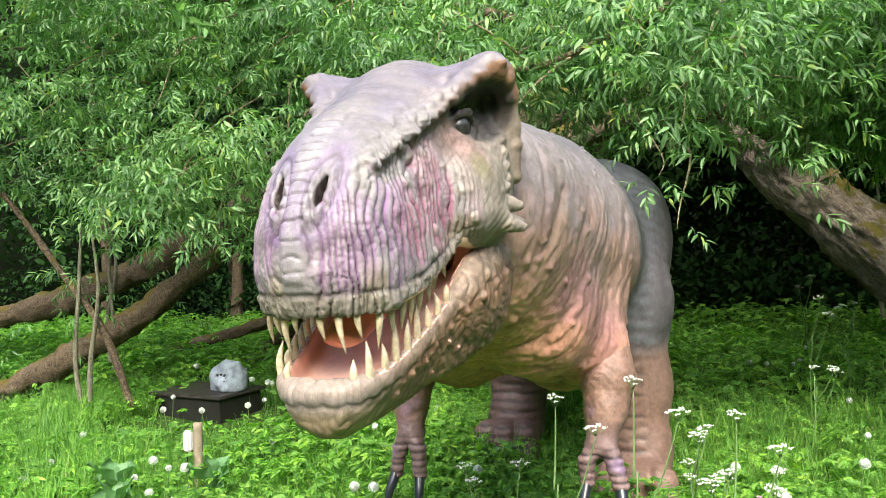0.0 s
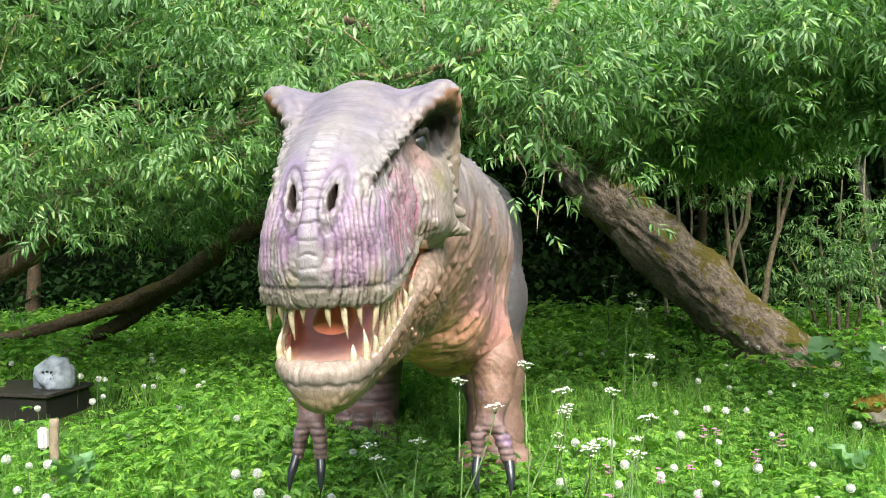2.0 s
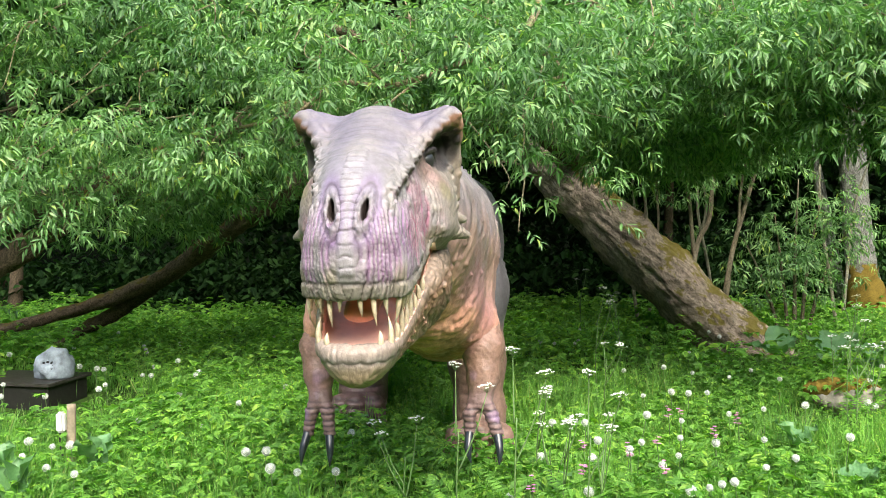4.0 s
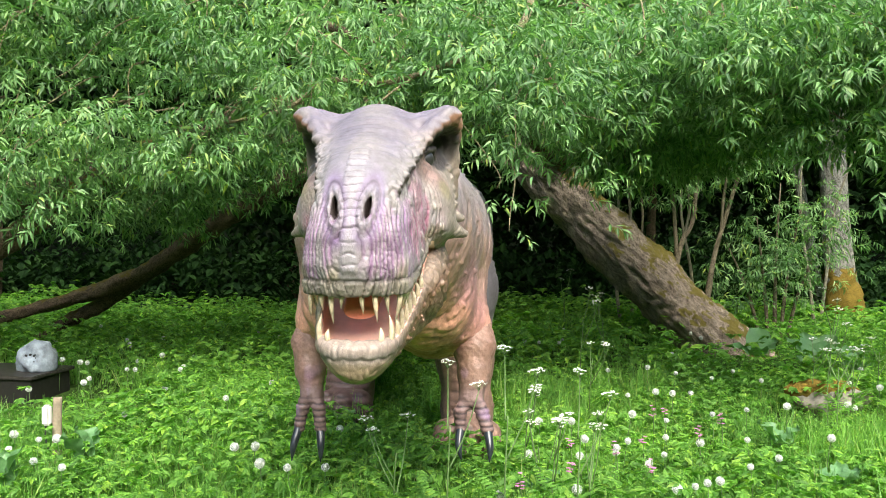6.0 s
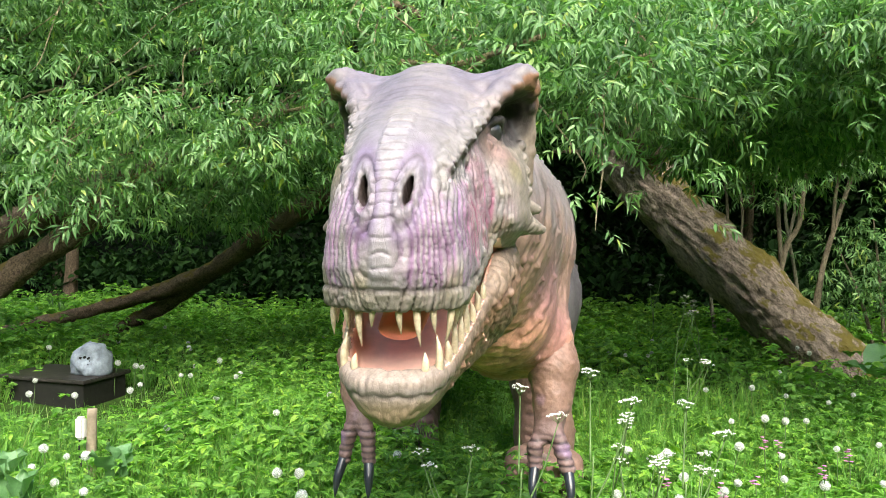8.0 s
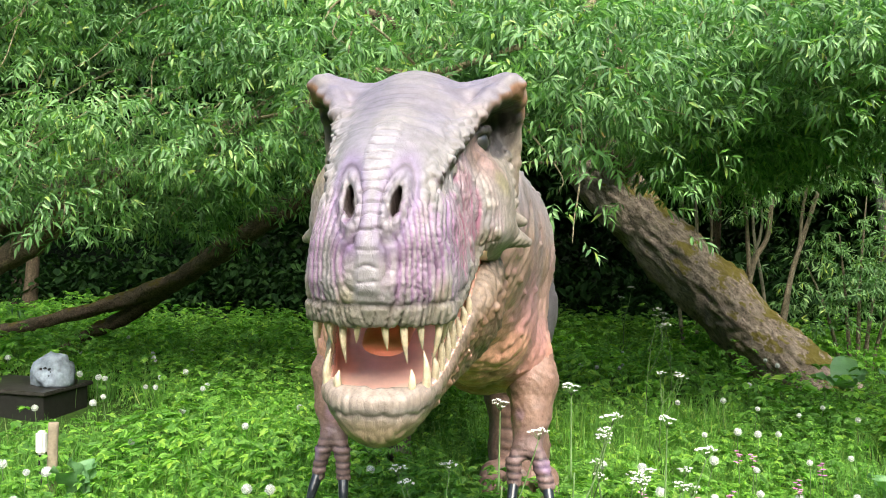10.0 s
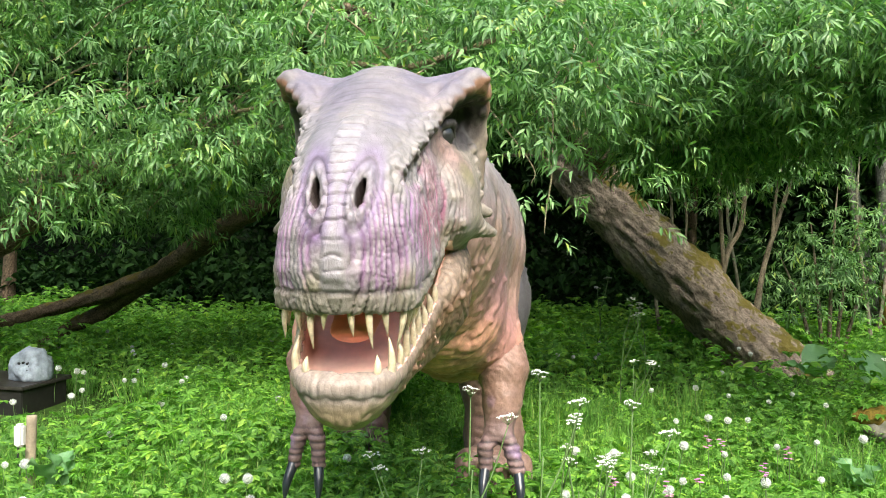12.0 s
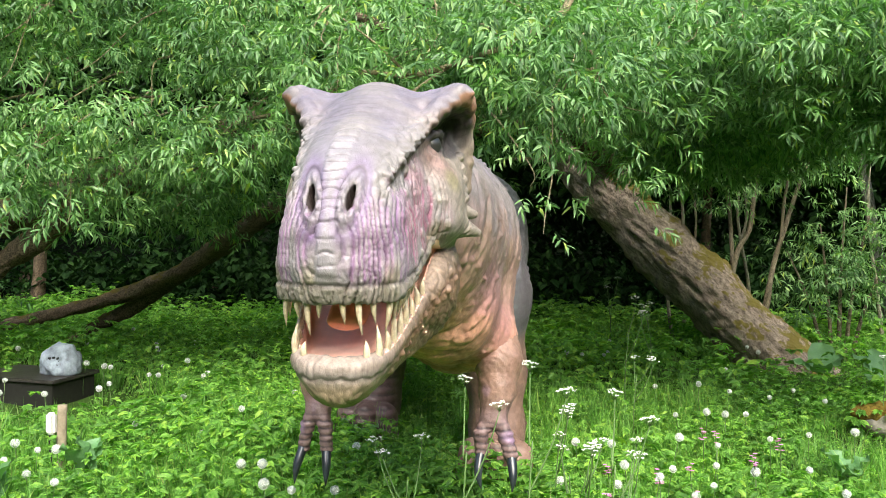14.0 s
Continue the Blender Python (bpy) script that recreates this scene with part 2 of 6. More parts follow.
def bark_material(name, dark, light, moss, moss_amount=0.5, scale=1.0, lean=0.0, along=0.45):
    m, nt, b = shader(name, 0.9, 0.15)
    co = nt.nodes.new("ShaderNodeTexCoord").outputs["Object"]
    grown = node(nt, "ShaderNodeMapping", Rotation=(0, radians(lean), 0))
    nt.links.new(co, grown.inputs[0])
    mp = node(nt, "ShaderNodeMapping", Scale=(1, 1, along))
    nt.links.new(grown.outputs[0], mp.inputs[0])
    co = mp.outputs[0]
    vo = node(nt, "ShaderNodeTexVoronoi", Scale=28 * scale)
    vo.feature = "DISTANCE_TO_EDGE"
    warp = node(nt, "ShaderNodeTexNoise", Scale=9 * scale, Detail=4.0)
    nt.links.new(co, warp.inputs["Vector"])
    va = nt.nodes.new("ShaderNodeVectorMath")
    va.operation = "ADD"
    sc = nt.nodes.new("ShaderNodeVectorMath")
    sc.operation = "SCALE"
    sc.inputs["Scale"].default_value = 0.09
    nt.links.new(warp.outputs[1], sc.inputs[0])
    nt.links.new(co, va.inputs[0])
    nt.links.new(sc.outputs[0], va.inputs[1])
    nt.links.new(va.outputs[0], vo.inputs["Vector"])
    rn = noise_at(nt, va.outputs[0], 26 * scale, 5, 0.6)
    fold = nt.nodes.new("ShaderNodeMath")
    fold.operation = "PINGPONG"
    fold.inputs[1].default_value = 0.12
    nt.links.new(rn, fold.inputs[0])
    crack = ramp(nt, fold.outputs[0], [(0.0, dark), (0.07, light)])
    grain = ramp(nt, noise_at(nt, co, 14 * scale, 6, 0.7), [(0.3, (0.55, 0.52, 0.5)), (0.72, (1.25, 1.22, 1.18))])
    col = mix(nt, 1.0, crack, grain, "MULTIPLY")
    geo = nt.nodes.new("ShaderNodeNewGeometry")
    sep = nt.nodes.new("ShaderNodeSeparateXYZ")
    nt.links.new(geo.outputs["Normal"], sep.inputs[0])
    mt = nt.nodes.new("ShaderNodeMath")
    mt.operation = "MULTIPLY_ADD"
    nt.links.new(sep.outputs[2], mt.inputs[0])
    mt.inputs[1].default_value = 0.22
    nt.links.new(noise_at(nt, grown.inputs[0].links[0].from_socket, 5.0, 7, 0.72), mt.inputs[2])
    fac = ramp(nt, mt.outputs[0], [(0.82 - 0.26 * moss_amount, (0, 0, 0)), (0.88 - 0.26 * moss_amount, (1, 1, 1))])
    mossy = mix(nt, noise_at(nt, co, 60, 4), tuple(c * 0.5 for c in moss), tuple(c * 1.5 for c in moss))
    nt.links.new(mix(nt, fac, col, mossy), b.inputs["Base Color"])
    h = mix(nt, 0.35, crack, noise_at(nt, co, 40 * scale, 5))
    bump(nt, b, h, 0.9, 0.03)
    return m


WILLOW_STOPS = [(0.0, (0.055, 0.12, 0.045)), (0.35, (0.105, 0.21, 0.08)), (0.7, (0.175, 0.31, 0.13)), (0.93, (0.26, 0.4, 0.2)), (1.0, (0.31, 0.38, 0.08))]
m_willow = leaf_material("willow_leaf", WILLOW_STOPS, 0.42, 0.38, 0.45)
# thicket leaves toned near black: the wood's shade is in their colour
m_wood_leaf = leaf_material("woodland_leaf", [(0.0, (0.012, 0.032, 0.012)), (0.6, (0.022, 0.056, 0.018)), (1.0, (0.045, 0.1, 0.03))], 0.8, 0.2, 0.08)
m_herb = leaf_material("herb_leaf", [(0.0, (0.085, 0.2, 0.045)), (0.45, (0.15, 0.31, 0.062)), (0.8, (0.2, 0.39, 0.076)), (1.0, (0.3, 0.46, 0.08))], 0.5, 0.48, 0.3)
m_grass = leaf_material("grass_blade", [(0.0, (0.09, 0.21, 0.045)), (0.5, (0.145, 0.32, 0.06)), (0.9, (0.2, 0.39, 0.075)), (1.0, (0.3, 0.36, 0.13))], 0.5, 0.35)
m_dock = leaf_material("broad_leaf", [(0.0, (0.09, 0.21, 0.08)), (1.0, (0.16, 0.3, 0.14))], 0.4, 0.3)
m_bark = bark_material("willow_bark", (0.1, 0.08, 0.066), (0.35, 0.29, 0.245), (0.14, 0.115, 0.028), 0.86, 1.9, 43.8, 0.35)
m_limb = bark_material("old_limb_bark", (0.035, 0.027, 0.02), (0.17, 0.13, 0.095), (0.11, 0.085, 0.02), 0.72, 1.6, 0.0, 1.0)
m_ash = bark_material("grey_bark", (0.1, 0.1, 0.09), (0.29, 0.295, 0.28), (0.16, 0.12, 0.02), 0.35, 1.3)
m_twig = bark_material("twig_bark", (0.12, 0.1, 0.06), (0.34, 0.3, 0.19), (0.22, 0.18, 0.03), 0.2, 2.0)


def plain(name, col, rough=0.6, var=0.25, scale=30.0, spec=0.4, relief=0.0):
    m, nt, b = shader(name, rough, spec)
    co = nt.nodes.new("ShaderNodeTexCoord").outputs["Object"]
    big = noise_at(nt, co, scale * 0.15, 4)
    n = noise_at(nt, co, scale, 5, 0.65)
    c = mix(nt, big, tuple(x * (1 - var) for x in col), tuple(min(1, x * (1 + var)) for x in col))
    c = mix(nt, 1.0, c, ramp(nt, n, [(0.3, (1 - var,) * 3), (0.7, (1 + var * 0.5,) * 3)]), "MULTIPLY")
    nt.links.new(c, b.inputs["Base Color"])
    if relief:
        bump(nt, b, n, 0.6, relief)
    return m


def soil_material():
    """Mossy soil; its tint turns near black under the trees, for the wood's shade."""
    m, nt, b = shader("meadow_soil", 1.0, 0.0)
    co = nt.nodes.new("ShaderNodeTexCoord").outputs["Object"]
    at = nt.nodes.new("ShaderNodeAttribute")
    at.attribute_name = "Tint"
    n = noise_at(nt, co, 14, 5, 0.65)
    c = mix(nt, 1.0, at.outputs[0], ramp(nt, n, [(0.3, (0.5, 0.5, 0.5)), (0.7, (1.3, 1.3, 1.2))]), "MULTIPLY")
    c = mix(nt, 1.0, c, ramp(nt, noise_at(nt, co, 1.5, 3), [(0.3, (0.75, 0.75, 0.75)), (0.7, (1.2, 1.2, 1.2))]), "MULTIPLY")
    nt.links.new(c, b.inputs["Base Color"])
    bump(nt, b, n, 0.6, 0.03)
    return m


m_soil = soil_material()
m_stem = plain("green_stem", (0.11, 0.19, 0.06), 0.6, 0.25, 40)
m_fluff = plain("seed_fluff", (0.62, 0.65, 0.61), 0.95, 0.12, 60, 0.1)
m_petal = plain("white_petal", (0.8, 0.8, 0.76), 0.8, 0.08, 60, 0.2)
m_pink = plain("pink_petal", (0.55, 0.22, 0.4), 0.7, 0.2, 60, 0.2)
m_black = plain("black_board", (0.014, 0.013, 0.012), 0.55, 0.5, 18, 0.4, 0.004)
m_rock = plain("grey_resin_rock", (0.26, 0.3, 0.36), 0.65, 0.6, 14, 0.35, 0.014)
m_hole = plain("dark_grille", (0.012, 0.012, 0.013), 0.8, 0.2, 30)
m_stake = plain("weathered_stake", (0.27, 0.22, 0.16), 0.85, 0.35, 25, 0.2, 0.006)
m_white = plain("white_plastic", (0.55, 0.55, 0.52), 0.45, 0.08, 12)
m_cable = plain("black_cable", (0.02, 0.02, 0.02), 0.5, 0.2, 30)
m_cut = plain("cut_wood", (0.22, 0.2, 0.17), 0.85, 0.5, 16, 0.2, 0.01)
# lid greyer than the box's sides: sky reflection put into its colour
m_lid = plain("sky_sheen_lid", (0.035, 0.031, 0.029), 0.42, 0.6, 14, 0.4, 0.004)


def skin_material():
    m, nt, b = shader("painted_skin", 0.5, 0.45)
    co = nt.nodes.new("ShaderNodeTexCoord").outputs["Object"]
    at = nt.nodes.new("ShaderNodeAttribute")
    at.attribute_name = "Tint"
    grain = ramp(nt, noise_at(nt, co, 38, 7, 0.75), [(0.28, (0.62, 0.6, 0.57)), (0.68, (1.12, 1.12, 1.12))])
    col = mix(nt, 1.0, at.outputs[0], grain, "MULTIPLY")
    warp = node(nt, "ShaderNodeTexNoise", Scale=22.0, Detail=3.0)
    nt.links.new(co, warp.inputs["Vector"])
    sc = nt.nodes.new("ShaderNodeVectorMath")
    sc.operation = "SCALE"
    sc.inputs["Scale"].default_value = 0.035
    nt.links.new(warp.outputs[1], sc.inputs[0])
    va = nt.nodes.new("ShaderNodeVectorMath")
    va.operation = "ADD"
    nt.links.new(co, va.inputs[0])
    nt.links.new(sc.outputs[0], va.inputs[1])
    lines = []
    for size, tall, width in ((44.0, 0.22, 0.06), (125.0, 0.55, 0.1)):
        mp = node(nt, "ShaderNodeMapping", Scale=(1, 1, tall))
        nt.links.new(va.outputs[0], mp.inputs[0])
        vo = node(nt, "ShaderNodeTexVoronoi", Scale=size)
        vo.feature = "DISTANCE_TO_EDGE"
        nt.links.new(mp.outputs[0], vo.inputs["Vector"])
        lines.append(ramp(nt, vo.outputs[0], [(0.0, (0.45, 0.4, 0.39)), (width, (1, 1, 1))]))
    line = mix(nt, 0.3, mix(nt, noise_at(nt, co, 15, 3), lines[0], (1, 1, 1)), lines[1], "MULTIPLY")
    some = ramp(nt, noise_at(nt, co, 7, 4), [(0.42, (0.0, 0.0, 0.0)), (0.7, (0.6, 0.6, 0.6))])
    col = mix(nt, some, col, mix(nt, 1.0, col, line, "MULTIPLY"))
    nt.links.new(col, b.inputs["Base Color"])
    h = mix(nt, 0.3, line, noise_at(nt, co, 90, 6, 0.7))
    bump(nt, b, h, 0.5, 0.003)
    r = ramp(nt, noise_at(nt, co, 12, 4), [(0.3, (0.4, 0.4, 0.4)), (0.7, (0.62, 0.62, 0.62))])
    nt.links.new(r, b.inputs["Roughness"])
    return m


m_skin = skin_material()
m_tooth = plain("aged_tooth", (0.52, 0.43, 0.3), 0.4, 0.4, 60)
m_claw = plain("dark_claw", (0.02, 0.024, 0.032), 0.28, 0.3, 20, 0.6)
m_eye = plain("glass_eye", (0.04, 0.04, 0.039), 0.3, 0.5, 25, 0.5)
m_tongue = plain("mouth_lining", (0.85, 0.36, 0.25), 0.42, 0.2, 12, 0.5, 0.004)

# ---- ground ----
def rise(x, y):
    """The meadow's gentle swell."""
    dip = 0.12 * np.exp(-(((x + 4.45) / 0.9) ** 2 + ((y - 5.55) / 0.85) ** 2))
    return 0.05 * np.sin(0.7 * x + 1.0) * np.cos(0.6 * y) + 0.03 * np.sin(1.9 * x + 0.8 * y) - dip


def build_ground():
    xs = np.concatenate([np.linspace(-2500, -60, 8), np.linspace(-46, 46, 185), np.linspace(60, 2500, 8)])
    ys = np.concatenate([np.linspace(-2500, -50, 8), np.linspace(-44, 50, 189), np.linspace(60, 2500, 8)])
    X, Y = np.meshgrid(xs, ys, indexing="ij")
    near = np.exp(-((X / 30) ** 2 + ((Y - 5) / 30) ** 2))
    Z = rise(X, Y) * near
    # an added bank all round closes the view and keeps low skylight out
    added_bank = np.clip(np.hypot(X + 1, Y - 3) - 17, 0, 26)
    Z = Z + 0.95 * added_bank ** 2 / (added_bank + 3)
    v = np.stack([X, Y, Z], -1).reshape(-1, 3)
    nx, ny = X.shape
    i, j = np.meshgrid(np.arange(nx - 1), np.arange(ny - 1), indexing="ij")
    q = np.stack([i * ny + j, (i + 1) * ny + j, (i + 1) * ny + j + 1, i * ny + j + 1], -1).reshape(-1, 4)
    # beyond the meadow the wood's shade is put into the soil's tint
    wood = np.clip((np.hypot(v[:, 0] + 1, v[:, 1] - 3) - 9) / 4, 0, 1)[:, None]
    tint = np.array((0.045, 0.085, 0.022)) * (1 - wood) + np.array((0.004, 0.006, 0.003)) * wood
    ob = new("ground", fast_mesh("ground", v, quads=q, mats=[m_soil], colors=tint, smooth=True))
    tagged(ob, "dark soil of a meadow under dense green growth", "ground", kind="structure")


build_ground()

# ---- the dinosaur statue ----
HEAD_AT = (-0.865, 1.385, 1.318)      # middle of the upper lip
HEAD_UP = 0.3                        # tilt of the head, degrees; less than 0 lifts the nose
JAW_OPEN = 2.6                        # jaw beyond its nearly shut place, degrees
JAW_V, JAW_W = 0.62, 0.07             # hinge of the jaw


def ip(v, xs, ys):
    return np.interp(v, xs, ys).astype(np.float32)


def upper_width(v, w):
    wb = ip(v, (-0.1, 0.0, 0.1, 0.3, 0.55, 0.7, 0.9), (0.125, 0.132, 0.152, 0.172, 0.195, 0.215, 0.2))
    wt = ip(v, (0.0, 0.1, 0.2, 0.4, 0.55, 0.7, 0.8), (0.06, 0.076, 0.1, 0.14, 0.165, 0.18, 0.16))
    top = ip(v, (0, 0.1, 0.2, 0.35, 0.5, 0.6, 0.7, 0.9), (0.25, 0.295, 0.34, 0.41, 0.48, 0.5, 0.485, 0.42))
    s = np.clip(w / top, 0, 1.3) ** 2.0
    return wb + (wt - wb) * s, wb, top


LIP_V, LIP_W = (0, 0.15, 0.27, 0.38, 0.46, 0.55, 0.9), (-0.06, -0.056, -0.032, 0.016, 0.066, 0.085, 0.06)


def lip_line(v):
    """Lower edge of the upper lip, which climbs to the mouth's corner."""
    return ip(v, LIP_V, LIP_W)


BROW = [(0.1, 0.152, 0.247, 0.015), (0.118, 0.25, 0.298, 0.02), (0.134, 0.35, 0.35, 0.023), (0.153, 0.43, 0.4, 0.025), (0.196, 0.505, 0.462, 0.026), (0.25, 0.555, 0.508, 0.022)]
HOOD = [(0.25, 0.555, 0.505, 0.022), (0.256, 0.62, 0.495, 0.026), (0.25, 0.67, 0.45, 0.028), (0.238, 0.7, 0.37, 0.032), (0.232, 0.71, 0.26, 0.034)]


def upper_field(p):
    u, v, w = np.abs(p[0]), p[1], p[2]
    q = (u, v, w)
    a, wb, top = upper_width(v, w)
    front = 4.0 * u ** 2 + 1.25 * np.clip(w - 0.1, 0, None) ** 1.5 + 0.7 * np.clip(0.03 - w, 0, None) ** 1.3 - v
    d = smax(smax(u - a, w - top + 0.6 * u ** 2, 0.05), smax(lip_line(v) - w, front, 0.008), 0.022)
    d = smax(d, v - 0.86, 0.06)
    # domed skull between the horns, and the ridge that runs down to the nose
    d = smin(d, ell(q, (0.0, 0.62, 0.395), (0.155, 0.24, 0.132)), 0.06)
    d = smin(d, ell(q, (0.165, 0.6, 0.475), (0.09, 0.1, 0.034)), 0.03)
    d = smin(d, cap(q, (0.0, 0.24, 0.3), (0.0, 0.6, 0.43), 0.055, 0.105), 0.06)
    # cheek that overhangs the corner of the mouth, with its horns
    d = smin(d, ell(q, (0.185, 0.56, 0.19), (0.078, 0.14, 0.13)), 0.05)
    d = smin(d, ell(q, (0.2, 0.54, 0.138), (0.06, 0.1, 0.05)), 0.03)
    d = smin(d, ell(q, (0.185, 0.665, 0.19), (0.066, 0.085, 0.11)), 0.03)
    d = smin(d, cap(q, (0.235, 0.56, 0.128), (0.296, 0.6, 0.105), 0.038, 0.013), 0.014)
    d = smin(d, cap(q, (0.23, 0.6, 0.168), (0.283, 0.63, 0.16), 0.034, 0.013), 0.012)
    d = smin(d, cap(q, (0.225, 0.66, 0.125), (0.272, 0.69, 0.118), 0.03, 0.01), 0.012)
    d = smin(d, ell(q, (0.185, 0.625, 0.24), (0.06, 0.09, 0.1)), 0.03)
    # hollow beneath the brow and the deep eye socket
    d = smax(d, -chain(q, [(0.14, 0.18, 0.225, 0.018), (0.168, 0.28, 0.272, 0.024), (0.19, 0.38, 0.325, 0.034), (0.215, 0.46, 0.37, 0.045)], 0.02), 0.025)
    d = smax(d, -ell(q, (0.25, 0.54, 0.4), (0.1, 0.1, 0.075)), 0.02)
    d = smin(d, chain(q, BROW, 0.015), 0.02)
    d = smin(d, chain(q, HOOD, 0.02), 0.022)
    d = smin(d, ell(q, (0.165, 0.74, 0.35), (0.085, 0.085, 0.17)), 0.04)
    d = smin(d, ell(q, (0.17, 0.66, 0.27), (0.07, 0.08, 0.1)), 0.04)
    # roof of the hood and the flaring horn
    d = smin(d, chain(q, [(0.1, 0.57, 0.45, 0.05), (0.19, 0.57, 0.484, 0.034), (0.236, 0.575, 0.506, 0.026)], 0.03), 0.03)
    d = smin(d, ell(q, (0.226, 0.59, 0.506), (0.042, 0.058, 0.027)), 0.02)
    d = smin(d, cap(q, (0.24, 0.57, 0.508), (0.278, 0.556, 0.508), 0.026, 0.012), 0.016)
    # scutes along the brow, on the hood's edge, behind the eye and over the cheek
    for k in range(10):
        f = (k + 0.3 * math.sin(5.0 * k)) / 9
        i = min(int(f * 4.3), 4)
        g = f * 4.3 - i
        pu, pv, pw = (BROW[i][j] + (BROW[min(i + 1, 5)][j] - BROW[i][j]) * g for j in range(3))
        d = smin(d, ell(q, (pu + 0.012, pv - 0.004, pw - 0.004), (0.014 + 0.009 * f, 0.018 + 0.008 * f + 0.004 * math.sin(3.1 * k), 0.014 + 0.006 * f)), 0.005)
    for k in range(9):
        f = (k + 0.25 * math.sin(4.0 * k)) / 8
        d = smin(d, ell(q, (0.088 + 0.08 * f ** 1.3, 0.17 + 0.3 * f, 0.275 + 0.165 * f + 0.008 * math.sin(7.0 * k)), (0.013, 0.017, 0.009)), 0.01)
    for pu, pv, pw, pr in ((0.178, 0.478, 0.428, 0.026), (0.225, 0.53, 0.478, 0.024), (0.262, 0.575, 0.492, 0.023), (0.27, 0.615, 0.48, 0.024), (0.26, 0.66, 0.44, 0.022), (0.25, 0.685, 0.395, 0.02)):
        d = smin(d, ell(q, (pu, pv, pw), (pr * 0.85, pr * 1.2, pr)), 0.005)
    for k in range(4):
        f = k / 6
        d = smin(d, ell(q, (0.254 + 0.006 * math.sin(2.0 * k), 0.7 + 0.012 * math.sin(3 * f), 0.36 - 0.24 * f), (0.016, 0.028, 0.022 + 0.003 * math.sin(4.0 * k))), 0.007)
    for pu, pv, pw, pr in ((0.225, 0.645, 0.33, 0.017), (0.23, 0.64, 0.295, 0.018), (0.236, 0.635, 0.26, 0.017), (0.24, 0.63, 0.228, 0.016), (0.248, 0.6, 0.208, 0.014), (0.235, 0.595, 0.238, 0.012), (0.244, 0.56, 0.195, 0.011), (0.22, 0.53, 0.23, 0.01)):
        d = smin(d, ell(q, (pu + 0.01, pv, pw), (pr, pr * 1.15, pr * 1.05)), 0.006)
    # lids round the eye
    d = smin(d, chain(q, [(0.148, 0.475, 0.352, 0.007), (0.176, 0.5, 0.384, 0.009), (0.19, 0.535, 0.39, 0.01), (0.186, 0.585, 0.36, 0.009)], 0.01), 0.01)
    d = smin(d, chain(q, [(0.148, 0.475, 0.352, 0.007), (0.176, 0.5, 0.327, 0.009), (0.19, 0.535, 0.323, 0.01), (0.186, 0.585, 0.36, 0.009)], 0.01), 0.01)
    d = smin(d, chain(q, [(0.165, 0.46, 0.322, 0.008), (0.196, 0.51, 0.298, 0.01), (0.21, 0.58, 0.302, 0.01)], 0.01), 0.012)
    # nostrils: a beaded rim round a tall slit, lips of skin outside it
    lean = u - 0.047 - 0.12 * (w - 0.188)
    nr = np.sqrt((lean / 0.0205) ** 2 + ((w - 0.188) / 0.054) ** 2)
    bead = 0.75 + 0.35 * np.cos(7 * np.arctan2((w - 0.188) / 0.054, lean / 0.0205) * 1.0)
    near = v < 0.17
    d = d - (0.009 * bead * np.exp(-((nr - 0.95) / 0.18) ** 2) - 0.003 * np.exp(-((nr - 1.4) / 0.14) ** 2)) * near
    d = smax(d, -ell((lean + 0.047, v, w), (0.047, 0.045, 0.19), (0.0085, 0.06, 0.036)), 0.005)
    # hollow of the mouth
    cav = smax(smax(u - (wb - 0.03), w - 0.075, 0.03), smax(0.045 + 4.2 * u ** 2 - v, v - 0.64, 0.02), 0.03)
    return smax(d, -cav, 0.012)


def jaw_turn(p):
    """Into the place of the nearly shut jaw."""
    c, s = math.cos(radians(JAW_OPEN)), math.sin(radians(JAW_OPEN))
    v, w = p[1] - JAW_V, p[2] - JAW_W
    return p[0], JAW_V + c * v + s * w, JAW_W - s * v + c * w


def jaw_lines(v):
    top = ip(v, (0.0, 0.08, 0.2, 0.32, 0.43, 0.5, 0.58, 0.66), (-0.168, -0.165, -0.138, -0.088, -0.025, 0.02, 0.045, 0.055))
    bot = ip(v, (0.0, 0.06, 0.12, 0.25, 0.4, 0.52, 0.64, 0.75, 0.85), (-0.245, -0.29, -0.304, -0.29, -0.258, -0.235, -0.195, -0.14, -0.07))
    wid = ip(v, (0.0, 0.08, 0.15, 0.3, 0.5, 0.65), (0.095, 0.12, 0.136, 0.163, 0.203, 0.222))
    return top, bot, wid


